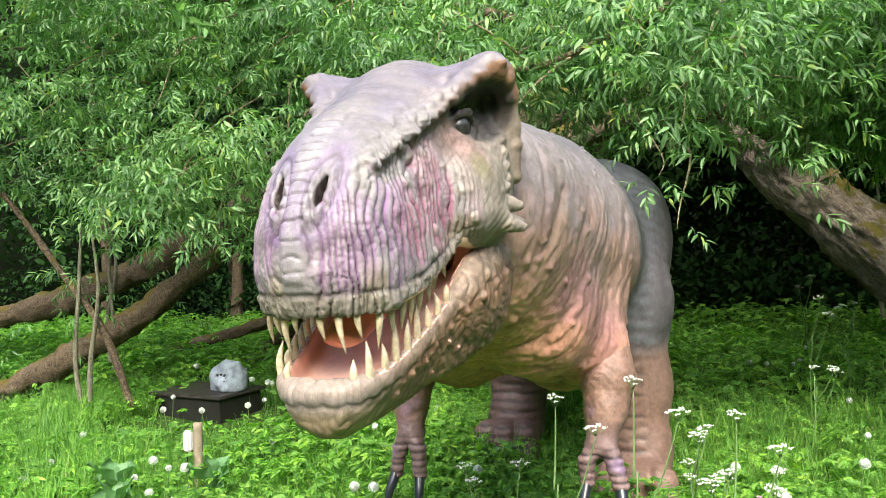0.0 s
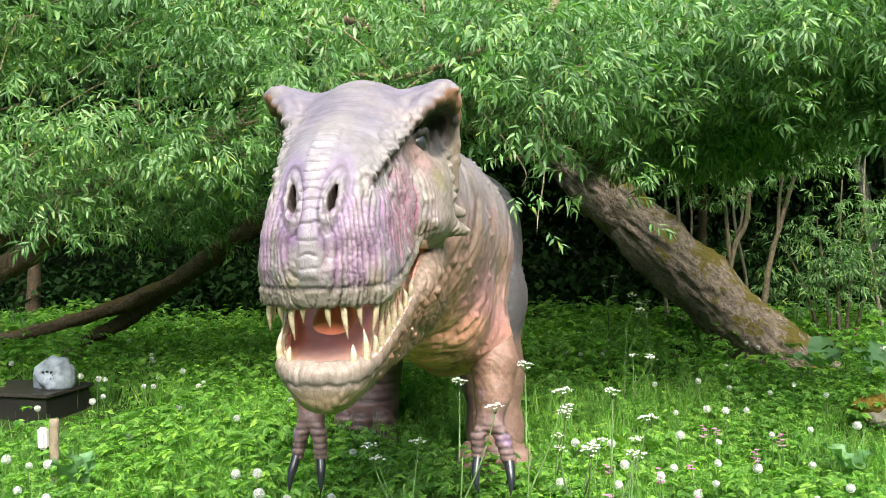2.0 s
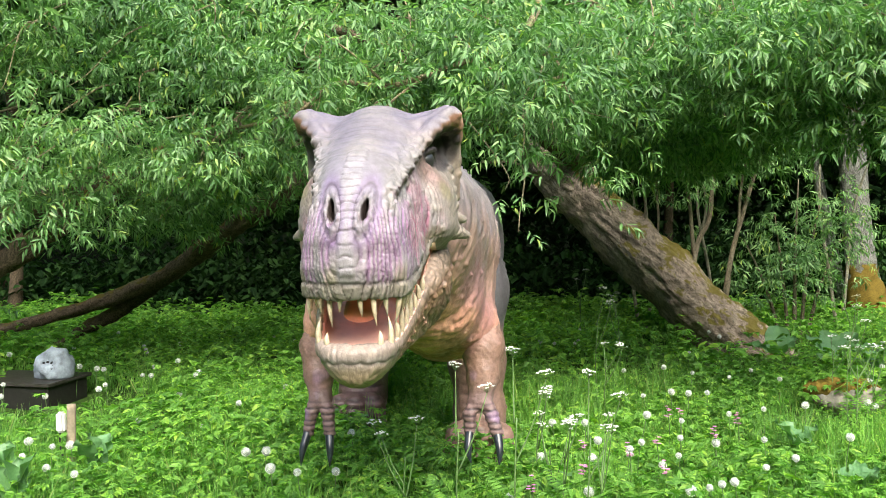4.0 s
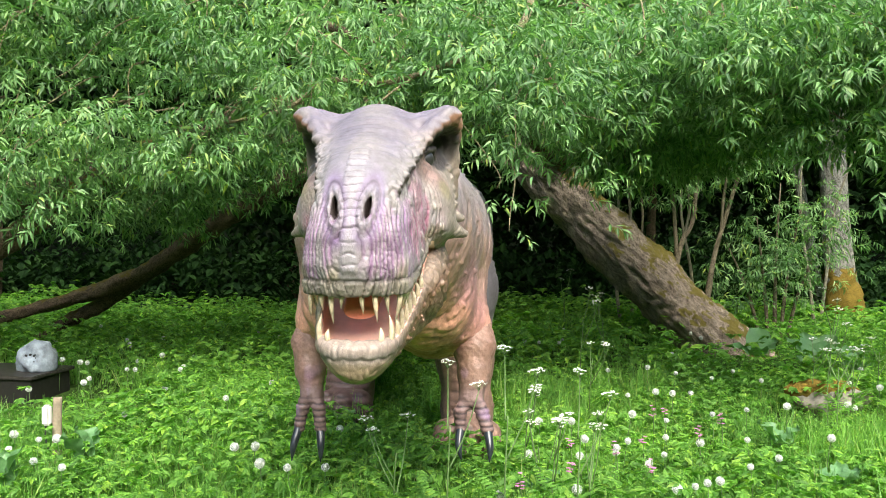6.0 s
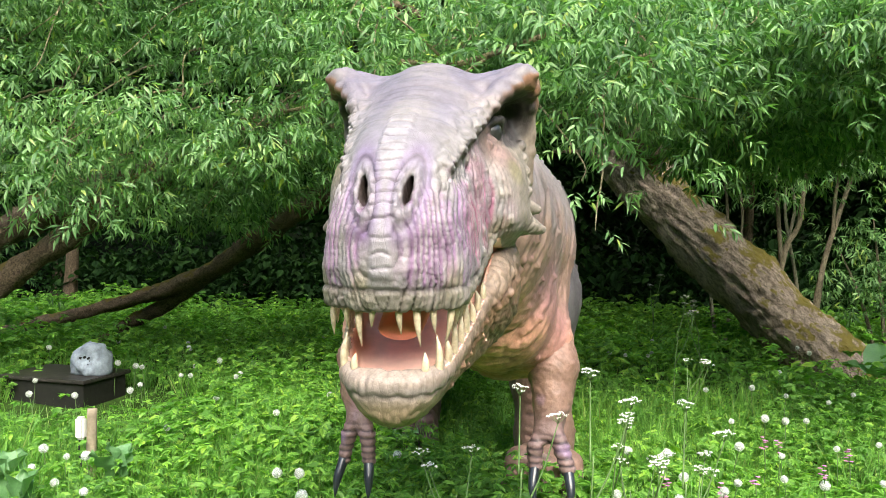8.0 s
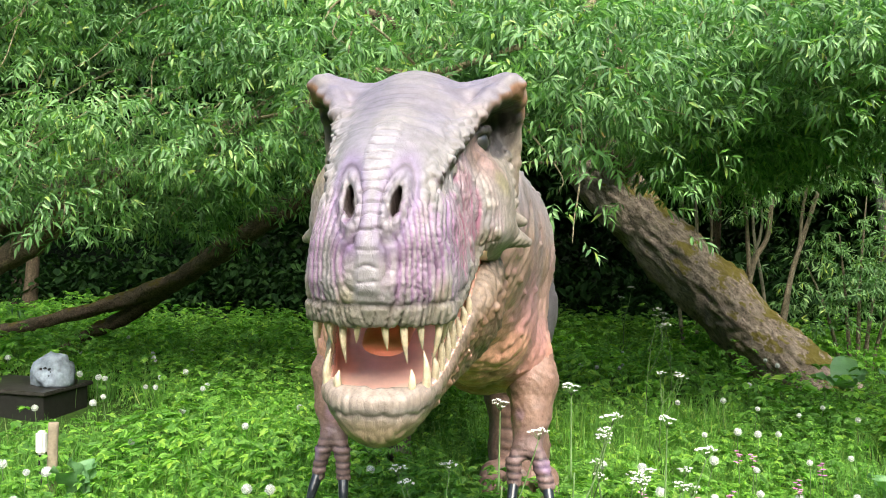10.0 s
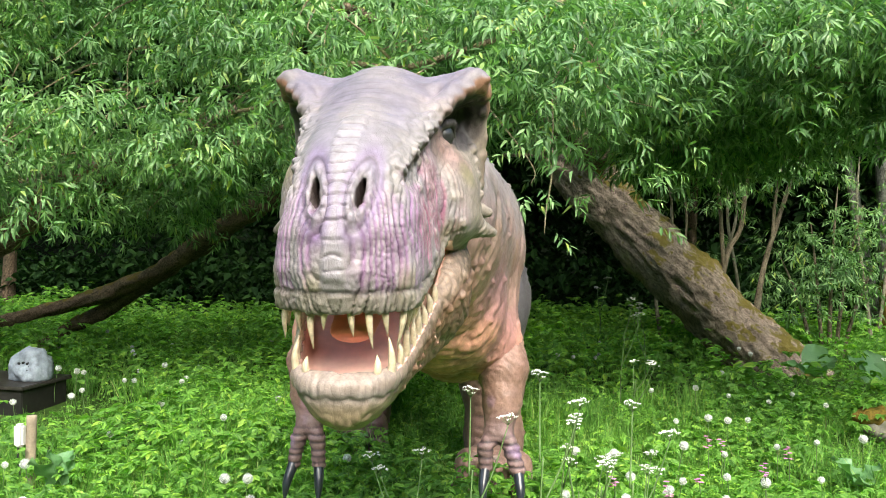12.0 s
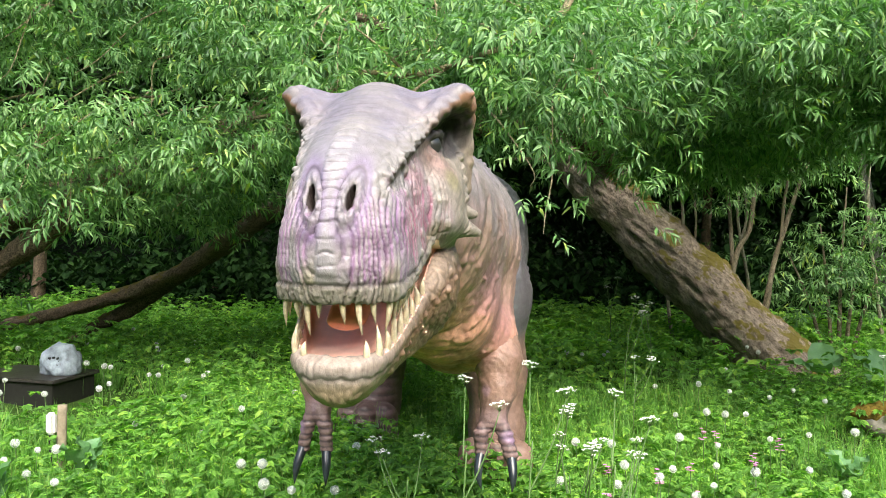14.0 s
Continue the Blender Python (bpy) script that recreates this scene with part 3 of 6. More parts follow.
def jaw_field(p):
    x, v, w = jaw_turn(p)
    u = np.abs(x)
    q = (u, v, w)
    top, bot, wid = jaw_lines(v)
    s = np.clip((top - w) / (top - bot), 0, 1)
    d = smax(u - wid * (1 - ip(v, (0.0, 0.3, 0.6), (0.8, 0.5, 0.18)) * s ** 1.6), smax(w - top, bot - w, 0.04), 0.04)
    d = smax(d, 0.03 + 3.0 * u ** 2 + 0.03 * s ** 2 - v, 0.04)
    d = smax(d, v - 0.8, 0.05)
    # heavy angle of the jaw with its knobs
    d = smin(d, ell(q, (0.165, 0.6, -0.05), (0.07, 0.16, 0.115)), 0.06)
    for kv, kw, kr in ((0.53, 0.0, 0.02), (0.6, -0.015, 0.022), (0.5, -0.055, 0.016), (0.56, -0.09, 0.02), (0.47, -0.115, 0.015), (0.64, -0.12, 0.018), (0.4, -0.15, 0.013), (0.36, -0.125, 0.012), (0.3, -0.175, 0.013), (0.46, -0.175, 0.013), (0.24, -0.19, 0.012), (0.2, -0.225, 0.011), (0.36, -0.215, 0.012), (0.53, -0.15, 0.013), (0.43, -0.075, 0.011)):
        kt, kb, kd = (float(c) for c in jaw_lines(kv))
        ks = min(max((kt - kw) / (kt - kb), 0), 1)
        ku = max(kd * (1 - float(np.interp(kv, (0.0, 0.3, 0.6), (0.8, 0.5, 0.18))) * ks ** 1.6), 0.215 if kv > 0.49 and kw > -0.13 else 0)
        d = smin(d, cap(q, (ku - 0.02, kv, kw), (ku + 0.006, kv - 0.006, kw + 0.002), kr * 1.2, kr * 0.4), 0.014)
    # gum along the rim, scalloped under the front teeth
    d = smin(d, cap(q, (0.02, 0.075, -0.178), (0.09, 0.1, -0.172), 0.016, 0.016), 0.02)
    cav = smax(smax(u - (wid - 0.032), top - 0.055 - w, 0.03), smax(0.07 + 3.2 * u ** 2 - v, v - 0.66, 0.02), 0.02)
    return smax(d, -cav, 0.012)


def head_field(p):
    # fleshy corner of the mouth ties the jaw to the cheek
    web = cap((np.abs(p[0]), p[1], p[2]), (0.165, 0.62, 0.12), (0.155, 0.61, -0.07), 0.05, 0.055)
    return smin(np.minimum(upper_field(p), jaw_field(p)), web, 0.04)


def sm(x, a, b):
    t = np.clip((x - a) / (b - a), 0, 1)
    return t * t * (3 - 2 * t)


def blend(col, new_col, f):
    return col * (1 - f[:, None]) + np.asarray(new_col) * f[:, None]


CREAM, LILAC, TAN = (0.49, 0.45, 0.47), (0.31, 0.265, 0.33), (0.56, 0.32, 0.2)
BLUE = (0.115, 0.12, 0.15)
PALE, DARK = (0.68, 0.49, 0.3), (0.09, 0.065, 0.06)


def head_skin(v, n):
    """Relief and paint of the head's hide, with crease shade put into the colour."""
    u, y, w = np.abs(v[:, 0]), v[:, 1], v[:, 2]
    isjaw = jaw_field(v.T) < upper_field(v.T)
    wob = vnoise(v, 0.07, 3)
    # upper head
    side = sm(u, 0.02, 0.034) * (1 - sm(y + 0.25 * np.clip(w - 0.1, 0, 1), 0.42, 0.52)) * (1 - sm(w - 0.52 * y, 0.145, 0.2)) * ~isjaw
    tall = np.array((1, 1, 0.22))
    s = y + 1.15 * u + 0.1 * np.clip(w, 0, 0.3)
    # upright cords of hide with deep grooves, cracked across
    phase = s / 0.027 + 1.1 * vnoise(v * tall, 0.06, 5) + 0.65 * vnoise(v, 0.07, 7) + 0.2 * vnoise(v, 0.025, 8)
    ridge = np.abs(np.sin(phase * np.pi)) ** 0.7
    deep = sm(hash3(np.floor(phase), np.floor(phase * 0), np.floor(phase * 0), 9), 0.25, 0.7)
    d1, d2 = cells(v * np.array((1, 1, 1.1)) + 0.006 * np.stack([vnoise(v, 0.03, k) for k in (54, 55, 56)], 1), 0.02, 11)
    e1, e2 = cells(v, 0.05, 23)
    crack = 1 - sm(d2 - d1, 0.0, 0.22)
    groove = (1 - sm(ridge, 0.1, 0.5)) * (0.25 + 0.75 * deep) * sm(vnoise(v * np.array((1, 1, 0.4)), 0.07, 36), -0.7, 0.1)
    disp = side * (0.005 * (ridge - 0.6) * (0.6 + 0.5 * deep) + 0.003 * vnoise(v, 0.03, 14) - 0.0055 * groove - 0.0032 * crack * (0.5 + 0.5 * vnoise(v, 0.05, 13)))
    rounds = sm(0.36 - e1, 0, 0.22) * sm(hash3(np.floor(v[:, 0] / 0.1), np.floor(y / 0.1), np.floor(w / 0.1), 3), 0.3, 0.5)
    disp += side * 0.005 * rounds * sm(y, 0.1, 0.2)
    bridge = (1 - sm(u, 0.016 + 0.008 * sm(w, 0.08, 0.14), 0.026 + 0.008 * sm(w, 0.08, 0.14))) * (1 - sm(y, 0.2, 0.3)) * sm(w, -0.0, 0.02) * ~isjaw
    trans = np.abs(np.sin((w * 0.85 + y * 0.6) * np.pi / 0.029 + 1.1 * vnoise(v, 0.05, 2) + 0.7 * vnoise(v, 0.02, 16)))
    disp += bridge * 0.0045 * (sm(trans, 0.0, 0.5) - 0.5) + bridge * 0.002
    crown = sm(w - 0.235 - 0.42 * y + 0.02 * wob, -0.04, 0.03) * ~isjaw
    arcs = np.sin((y - 2.0 * u ** 2) * 2 * np.pi / 0.05 + vnoise(v, 0.1, 9))
    wrinkle = np.abs(np.sin((y - 2.2 * u ** 2) * np.pi / 0.023 + 1.2 * vnoise(v, 0.08, 9)))
    fade = 1 - sm(u, 0.07, 0.15)
    disp += crown * sm(y, 0.12, 0.25) * (0.0015 * arcs + 0.0035 * np.sqrt(wrinkle) * fade * (0.5 + 0.6 * vnoise(v, 0.09, 44)) + 0.0015 * vnoise(v, 0.03, 48))
    lip = (1 - sm(w - lip_line(y) + 0.006 * vnoise(v, 0.03, 17), 0.04, 0.048)) * ~isjaw * (1 - sm(y, 0.44, 0.5))
    plate = np.abs(np.sin((y + 1.15 * u) * np.pi / 0.034 + 0.8 * vnoise(v, 0.06, 4)))
    disp += lip * (0.004 * sm(plate, 0.0, 0.3) - 0.002 + 0.002 * vnoise(v, 0.012, 6))
    edge = np.exp(-((w - lip_line(y) - 0.045) / 0.006) ** 2) * ~isjaw * (1 - sm(y, 0.42, 0.48))
    disp -= 0.0035 * edge
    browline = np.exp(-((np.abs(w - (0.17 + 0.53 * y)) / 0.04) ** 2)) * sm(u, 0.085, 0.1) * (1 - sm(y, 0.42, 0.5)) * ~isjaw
    f1, f2 = cells(v + 0.01 * np.stack([vnoise(v, 0.03, k) for k in (51, 52, 53)], 1), 0.036, 31)
    disp += browline * sm(n[:, 2], -0.2, 0.2) * 0.006 * (sm(f2 - f1, 0.0, 0.4) - 0.4)
    back = sm(y + 0.25 * np.clip(w - 0.1, 0, 1) + 0.03 * wob, 0.42, 0.52) * ~isjaw * (1 - crown)
    rib = np.abs(np.sin((y * 0.75 - w * 0.9 + 0.5 * u) * np.pi / 0.021 + 1.4 * vnoise(v, 0.06, 46)))
    smooth = sm(y, 0.64, 0.68)
    disp += back * (1 - smooth) * (0.0016 * (sm(f2 - f1, 0.02, 0.4) - 0.4) + 0.003 * (np.sqrt(rib) - 0.6) * (0.6 + 0.6 * vnoise(v, 0.09, 47)))
    # jaw
    jx, jv, jw = jaw_turn(v.T)
    top, bot, wid = jaw_lines(jv)
    rim = (1 - sm(top - jw, 0.02, 0.05)) * isjaw
    jr = np.abs(np.sin((jv + 0.9 * u) * np.pi / 0.045 + 0.8 * wob))
    disp += isjaw * (0.002 * (np.sqrt(np.abs(np.sin((jv * 0.6 + jw * 0.8) * np.pi / 0.024 + 2.0 * vnoise(v, 0.06, 49)))) - 0.6) * sm(jv, 0.2, 0.35) + 0.0026 * (sm(f2 - f1, 0.02, 0.35) - 0.5) * sm(jv, 0.14, 0.35) + 0.0005 * (sm(d2 - d1, 0.02, 0.3) - 0.5) + 0.0035 * (np.abs(vnoise(v * np.array((1, 1, 0.25)), 0.018, 57)) - 0.3) + 0.001 * vnoise(v, 0.02, 12)) + rim * 0.0012 * (jr - 0.5)
    knobs = isjaw * sm(jv, 0.16, 0.24) * np.exp(-((top - jw - 0.06) / 0.016) ** 2) * np.clip(np.sin((jv + 0.9 * u) * 2 * np.pi / 0.075), 0, 1) ** 2
    disp += 0.009 * knobs
    gutter = isjaw * np.exp(-((top - jw - 0.045 - 0.008 * np.abs(np.sin((jv + 0.9 * u) * np.pi / 0.06))) / 0.006) ** 2) * (n[:, 2] > -0.6)
    disp -= 0.003 * gutter
    disp += 0.0005 * vnoise(v, 0.016, 15)
    within = (y > 0.062 + 4.2 * u ** 2) & ~isjaw
    inside = (n[:, 2] < -0.3) & within & (w < 0.085) & (u < 0.2) & (y < 0.66)
    inside |= within & (y < 0.67) & (w < 0.09) & (n[:, 0] * v[:, 0] < 0) & (u > 0.05)
    cavj = isjaw & (jw < top - 0.006) & (n[:, 2] > 0.25) & (u < wid - 0.012) & (jv > 0.08)
    cavj |= isjaw & (n[:, 0] * v[:, 0] < -0.01) & (jv > 0.1) & (jv < 0.68) & (u > 0.03)
    cavj |= isjaw & (jv < 0.14) & (jv > 0.075) & (n[:, 1] > 0.25)
    cavj |= ~isjaw & (y > 0.6) & (y < 0.7) & (n[:, 1] < -0.5) & (w < 0.1) & (u < 0.17)
    disp = np.where(inside | cavj, 0.002 * vnoise(v, 0.03, 1), disp)
    # paint, with shade put into the colour of grooves, seams, cracks and hollows
    col = np.tile(CREAM, (len(v), 1)).astype(float)
    big = vnoise(v, 0.12, 21)
    fine = vnoise(v * np.array((1.0, 1.0, 0.25)), 0.012, 22)
    col = blend(col, LILAC, (crown * (0.6 + 0.35 * sm(y, 0.2, 0.4))).clip(0, 1))
    col = blend(col, (0.52, 0.48, 0.53), bridge * 0.85)
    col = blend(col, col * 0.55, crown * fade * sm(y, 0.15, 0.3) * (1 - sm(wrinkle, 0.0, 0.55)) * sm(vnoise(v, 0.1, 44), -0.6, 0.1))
    col = blend(col, (0.42, 0.37, 0.33), crown * sm(vnoise(v, 0.13, 45), 0.1, 0.6) * 0.5)
    streak = side * sm(0.45 * fine + 0.6 * vnoise(v * tall, 0.035, 25) + 0.55 * big + 0.45 * (hash3(np.floor(phase), np.floor(phase * 0), np.floor(phase * 0), 31) - 0.5), -0.3, 0.35)
    streak *= (1 - sm(np.abs(y - 0.2), 0.2, 0.32)) * (1 - sm(w + 0.05 * big, 0.2, 0.3))
    streak *= 0.8 - 0.35 * sm(ridge, 0.5, 1.0)
    turn = sm(y + 0.04 * big, 0.16, 0.28)[:, None]
    mauve = np.array((0.5, 0.25, 0.54)) * (1 - turn) + np.array((0.62, 0.2, 0.37)) * turn
    col = col * (1 - streak[:, None]) + mauve * streak[:, None]
    col = blend(col, (0.6, 0.24, 0.32), side * sm(vnoise(v, 0.07, 39), 0.0, 0.4) * sm(y, 0.22, 0.34) * 0.45)
    col = blend(col, (0.66, 0.6, 0.62), side * sm(ridge, 0.6, 1.0) * sm(fine + 0.5 * big, -0.4, 0.5) * 0.65)
    # grooves keep the mauve paint, deepened for the shade in them
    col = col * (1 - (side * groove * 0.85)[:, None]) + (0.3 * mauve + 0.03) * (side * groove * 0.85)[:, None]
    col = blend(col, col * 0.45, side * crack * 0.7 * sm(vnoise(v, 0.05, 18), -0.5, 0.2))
    col = blend(col, (0.6, 0.53, 0.45), side * rounds * 0.6 * sm(y, 0.1, 0.2))
    front = (y < 0.16) * ~isjaw
    lean = u - 0.047 - 0.12 * (w - 0.188)
    halo = np.sqrt((lean / 0.0205) ** 2 + ((w - 0.188) / 0.054) ** 2)
    spokes = np.abs(np.sin(7 * np.arctan2((w - 0.188) / 0.054, lean / 0.0205) * 0.5 + 0.0))
    col = blend(col, (0.36, 0.25, 0.46), np.exp(-((halo - 1.6) / 0.5) ** 2) * front * 0.65)
    col = blend(col, (0.42, 0.36, 0.43), np.exp(-((halo - 1.0) / 0.2) ** 2) * front * 0.9)
    # groove round the nostril, rim gaps and hole blackened, shade as colour
    col = blend(col, (0.14, 0.1, 0.14), np.exp(-((halo - 1.45) / 0.12) ** 2) * front * 0.8)
    col = blend(col, (0.16, 0.13, 0.15), np.exp(-((halo - 1.0) / 0.25) ** 2) * sm(spokes, 0.85, 1.0) * front * 0.7)
    col = blend(col, DARK, (1 - sm(halo, 0.48, 0.68)) * (y < 0.14) * ~isjaw)
    stain = sm(vnoise(v * np.array((1, 1, 0.5)), 0.05, 40), -0.2, 0.5)
    col = blend(col, (0.5, 0.43, 0.28), side * (1 - sm(w - lip_line(y), 0.05, 0.13)) * stain * 0.7)
    col = blend(col, (0.46, 0.41, 0.35), lip * 0.85)
    col = blend(col, (0.2, 0.17, 0.16), lip * (1 - sm(w - lip_line(y) + 0.008 * wob, 0.0, 0.02)) * 0.4)
    # lip seam and plate joints toned dark like shaded gaps
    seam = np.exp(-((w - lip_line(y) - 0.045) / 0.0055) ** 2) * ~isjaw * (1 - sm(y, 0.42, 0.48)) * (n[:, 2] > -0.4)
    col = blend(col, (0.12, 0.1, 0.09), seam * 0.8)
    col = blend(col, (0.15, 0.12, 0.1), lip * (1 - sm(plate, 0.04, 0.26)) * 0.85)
    col = blend(col, (0.56, 0.47, 0.38), back * 0.8)
    col = blend(col, (0.55, 0.33, 0.3), back * sm(0.57 - y, 0, 0.1) * sm(w, 0.22, 0.3) * 0.75)
    col = blend(col, (0.45, 0.4, 0.2), back * sm(vnoise(v, 0.06, 41), 0.0, 0.5) * np.exp(-((w - 0.26) / 0.05) ** 2) * 0.7)
    col = blend(col, col * 0.55, back * (1 - smooth) * (1 - sm(rib, 0, 0.4)) * 0.6)
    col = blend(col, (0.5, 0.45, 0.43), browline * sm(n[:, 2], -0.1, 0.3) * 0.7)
    # dark brown under the brow where it faces down, shade included in the tint
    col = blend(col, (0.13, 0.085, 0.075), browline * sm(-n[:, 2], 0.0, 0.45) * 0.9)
    hood = sm(y, 0.44, 0.52) * sm(w, 0.4, 0.44) * ~isjaw * (u > 0.13)
    outer = n[:, 0] * np.sign(v[:, 0])
    col = blend(col, (0.52, 0.26, 0.14), hood * sm(0.8 * outer - n[:, 2], 0.0, 0.6) * 0.85)
    # inside of the eye socket coloured dark to read as deep shade
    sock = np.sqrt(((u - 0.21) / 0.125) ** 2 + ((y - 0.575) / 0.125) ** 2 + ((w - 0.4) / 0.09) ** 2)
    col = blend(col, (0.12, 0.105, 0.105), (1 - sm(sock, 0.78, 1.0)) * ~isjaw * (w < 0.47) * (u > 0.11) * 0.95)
    col = blend(col, (0.6, 0.33, 0.2), np.exp(-((y - 0.74) / 0.05) ** 2) * sm(u, 0.22, 0.25) * sm(w, 0.1, 0.3) * ~isjaw * 0.7)
    col = blend(col, TAN, isjaw * sm(jv + 0.05 * big, 0.05, 0.22) * 0.95)
    col = blend(col, (0.4, 0.25, 0.17), isjaw * sm(jv, 0.42, 0.55) * 0.8)
    col = blend(col, (0.36, 0.24, 0.17), isjaw * sm(vnoise(v, 0.04, 47), 0.0, 0.5) * sm(jv, 0.2, 0.4) * 0.4)
    col = blend(col, PALE, isjaw * (1 - sm(jv, 0.1, 0.2)) * 0.8 * sm(top - jw, 0.02, 0.09))
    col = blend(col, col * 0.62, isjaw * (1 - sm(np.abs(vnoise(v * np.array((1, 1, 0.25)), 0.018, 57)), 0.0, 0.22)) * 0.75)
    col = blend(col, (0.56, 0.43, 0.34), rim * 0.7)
    # jaw gutter, rim lines and plate gaps: shade painted into the creases
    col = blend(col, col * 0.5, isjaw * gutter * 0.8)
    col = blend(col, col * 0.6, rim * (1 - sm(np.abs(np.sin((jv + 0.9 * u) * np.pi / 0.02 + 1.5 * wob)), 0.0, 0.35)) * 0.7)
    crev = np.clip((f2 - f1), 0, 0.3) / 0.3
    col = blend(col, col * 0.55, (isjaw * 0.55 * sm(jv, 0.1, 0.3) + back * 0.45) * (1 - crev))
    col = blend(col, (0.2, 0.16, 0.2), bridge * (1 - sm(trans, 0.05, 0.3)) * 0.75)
    col *= (1 + 0.1 * vnoise(v, 0.03, 61) + 0.06 * vnoise(v, 0.008, 62))[:, None]
    return disp, col * 0.49, inside | cavj


def body_field(p):
    d = chain(p, [(-0.866, 2.06, 1.5, 0.2), (-0.895, 2.4, 1.46, 0.29), (-0.935, 2.75, 1.42, 0.36), (-0.96, 3.2, 1.36, 0.43), (-1.0, 3.75, 1.34, 0.42), (-1.02, 4.7, 1.28, 0.46), (-1.05, 5.6, 1.27, 0.34), (-1.1, 6.6, 1.25, 0.2), (-1.15, 7.6, 1.05, 0.07)], 0.18)
    for s, pts in ((1, [(-0.86, 4.6, 1.43, 0.36), (-0.7, 4.22, 1.05, 0.23), (-0.65, 4.25, 0.6, 0.155), (-0.64, 4.2, 0.3, 0.135), (-0.62, 4.1, 0.1, 0.13)]),
                   (2, [(-1.3, 5.0, 1.35, 0.32), (-1.47, 4.95, 0.9, 0.24), (-1.5, 5.05, 0.5, 0.16), (-1.5, 4.95, 0.26, 0.15), (-1.49, 4.86, 0.1, 0.15)])):
        d = smin(d, chain(p, pts, 0.1), 0.12)
    # deep throat and chest
    d = smin(d, chain(p, [(-0.81, 2.4, 1.32, 0.15), (-0.77, 2.75, 1.13, 0.19), (-0.74, 3.15, 1.01, 0.21)], 0.1), 0.1)
    d = smin(d, chain(p, [(-0.97, 2.4, 1.32, 0.15), (-1.1, 2.75, 1.13, 0.19), (-1.17, 3.15, 1.01, 0.21)], 0.1), 0.1)
    # shoulders
    d = smin(d, cap(p, (-0.68, 3.12, 1.12), (-0.6, 3.02, 0.98), 0.15, 0.11), 0.1)
    d = smin(d, cap(p, (-1.26, 3.16, 1.1), (-1.31, 3.04, 0.98), 0.15, 0.105), 0.1)
    for foot in ((-0.62, 4.1), (-1.49, 4.86)):
        for dx, dy in ((0.13, -0.2), (-0.01, -0.25), (-0.15, -0.2)):
            d = smin(d, chain(p, [(foot[0], foot[1], 0.2, 0.12), (foot[0] + dx * 0.85, foot[1] + dy * 0.75, 0.22, 0.075), (foot[0] + dx * 1.1, foot[1] + dy, 0.09, 0.058)], 0.02), 0.014)
    return d


def body_skin(v, n):
    x, y, z = v[:, 0], v[:, 1], v[:, 2]
    mid = ip(y, (2.0, 3.2, 4.7, 7.6), (-0.866, -1.0, -1.02, -1.15))
    midz = ip(y, (2.0, 3.2, 4.7, 7.6), (1.5, 1.28, 1.42, 1.05))
    du, dz = np.abs(x - mid), z - midz
    wob = vnoise(v, 0.25, 71)
    leg = sm(0.88 - z, 0, 0.12) * sm(y, 3.55, 3.8)
    # slanting folds of the neck and chest, bars on the legs, pebbled hide
    across, down = 0.9 * y - 0.5 * dz, 0.45 * y + 0.89 * dz
    grain = np.column_stack([x * 0.5, across, down * 0.22])
    cords = np.column_stack([x * 0.35, across + 0.03 * wob + 0.25 * np.clip(-dz - 0.05, 0, 1) * sm(y, 2.6, 3.2), down * 0.13])
    fold = 1 - 2 * (1 - np.abs(vnoise(cords, 0.045, 70))) ** 2.5
    deep = np.abs(vnoise(cords, 0.1, 69)) ** 0.5
    folds = sm(y, 2.15, 2.4) * (1 - sm(y, 3.15, 3.4)) * (1 - 0.75 * sm(dz, 0.12, 0.28)) * (0.35 + 0.65 * sm(vnoise(grain, 0.14, 72), -0.5, 0.3))
    disp = folds * (0.004 * fold + 0.022 * (deep - 0.6))
    bars = np.abs(np.sin(z * np.pi / 0.055 + 0.5 * vnoise(v, 0.1, 68)))
    frontal = sm(-n[:, 1], 0.2, 0.6) * np.maximum(1 - sm(np.abs(x + 0.66), 0.05, 0.09), sm(-1.2 - x, 0, 0.1))
    disp += leg * frontal * (0.01 + 0.008 * sm(0.42 - z, 0, 0.1)) * (np.sqrt(bars) - 0.5)
    d1, d2 = cells(v, 0.07, 75)
    e1, e2 = cells(v, 0.028, 76)
    disp += 0.002 * sm(d2 - d1, 0.0, 0.3) + 0.003 * sm(e2 - e1, 0, 0.3)
    warts = sm(0.22 - d1, 0, 0.1) * (hash3(np.floor(v[:, 0] / 0.14), np.floor(v[:, 1] / 0.14), np.floor(v[:, 2] / 0.14), 5) > 0.75)
    disp += 0.009 * warts
    disp += 0.004 * vnoise(v, 0.12, 77) + 0.002 * vnoise(v, 0.03, 78)
    col = np.tile((0.48, 0.3, 0.25), (len(v), 1)).astype(float)
    col = blend(col, (0.5, 0.3, 0.26), sm(wob, 0.0, 0.5) * 0.7)
    # peach underside, brightened and reddened to offset shade and green bounce light
    belly = sm(-dz - 0.3 * du, 0.02, 0.26) * (1 - sm(y, 3.3, 3.7))
    col = blend(col, (0.95, 0.48, 0.35), belly)
    creases = np.abs(np.sin(x * np.pi / 0.055 + 1.8 * vnoise(v * np.array((1, 0.4, 0.4)), 0.12, 86)))
    col = blend(col, (0.4, 0.2, 0.15), belly * (1 - sm(creases, 0.0, 0.35)) * 0.2)
    disp -= belly * 0.003 * (1 - sm(creases, 0.0, 0.4))
    upper = sm(dz + 0.12 * wob + 0.08 * vnoise(v, 0.06, 80), -0.16, 0.2)
    col = blend(col, (0.31, 0.275, 0.285), upper * 0.9)
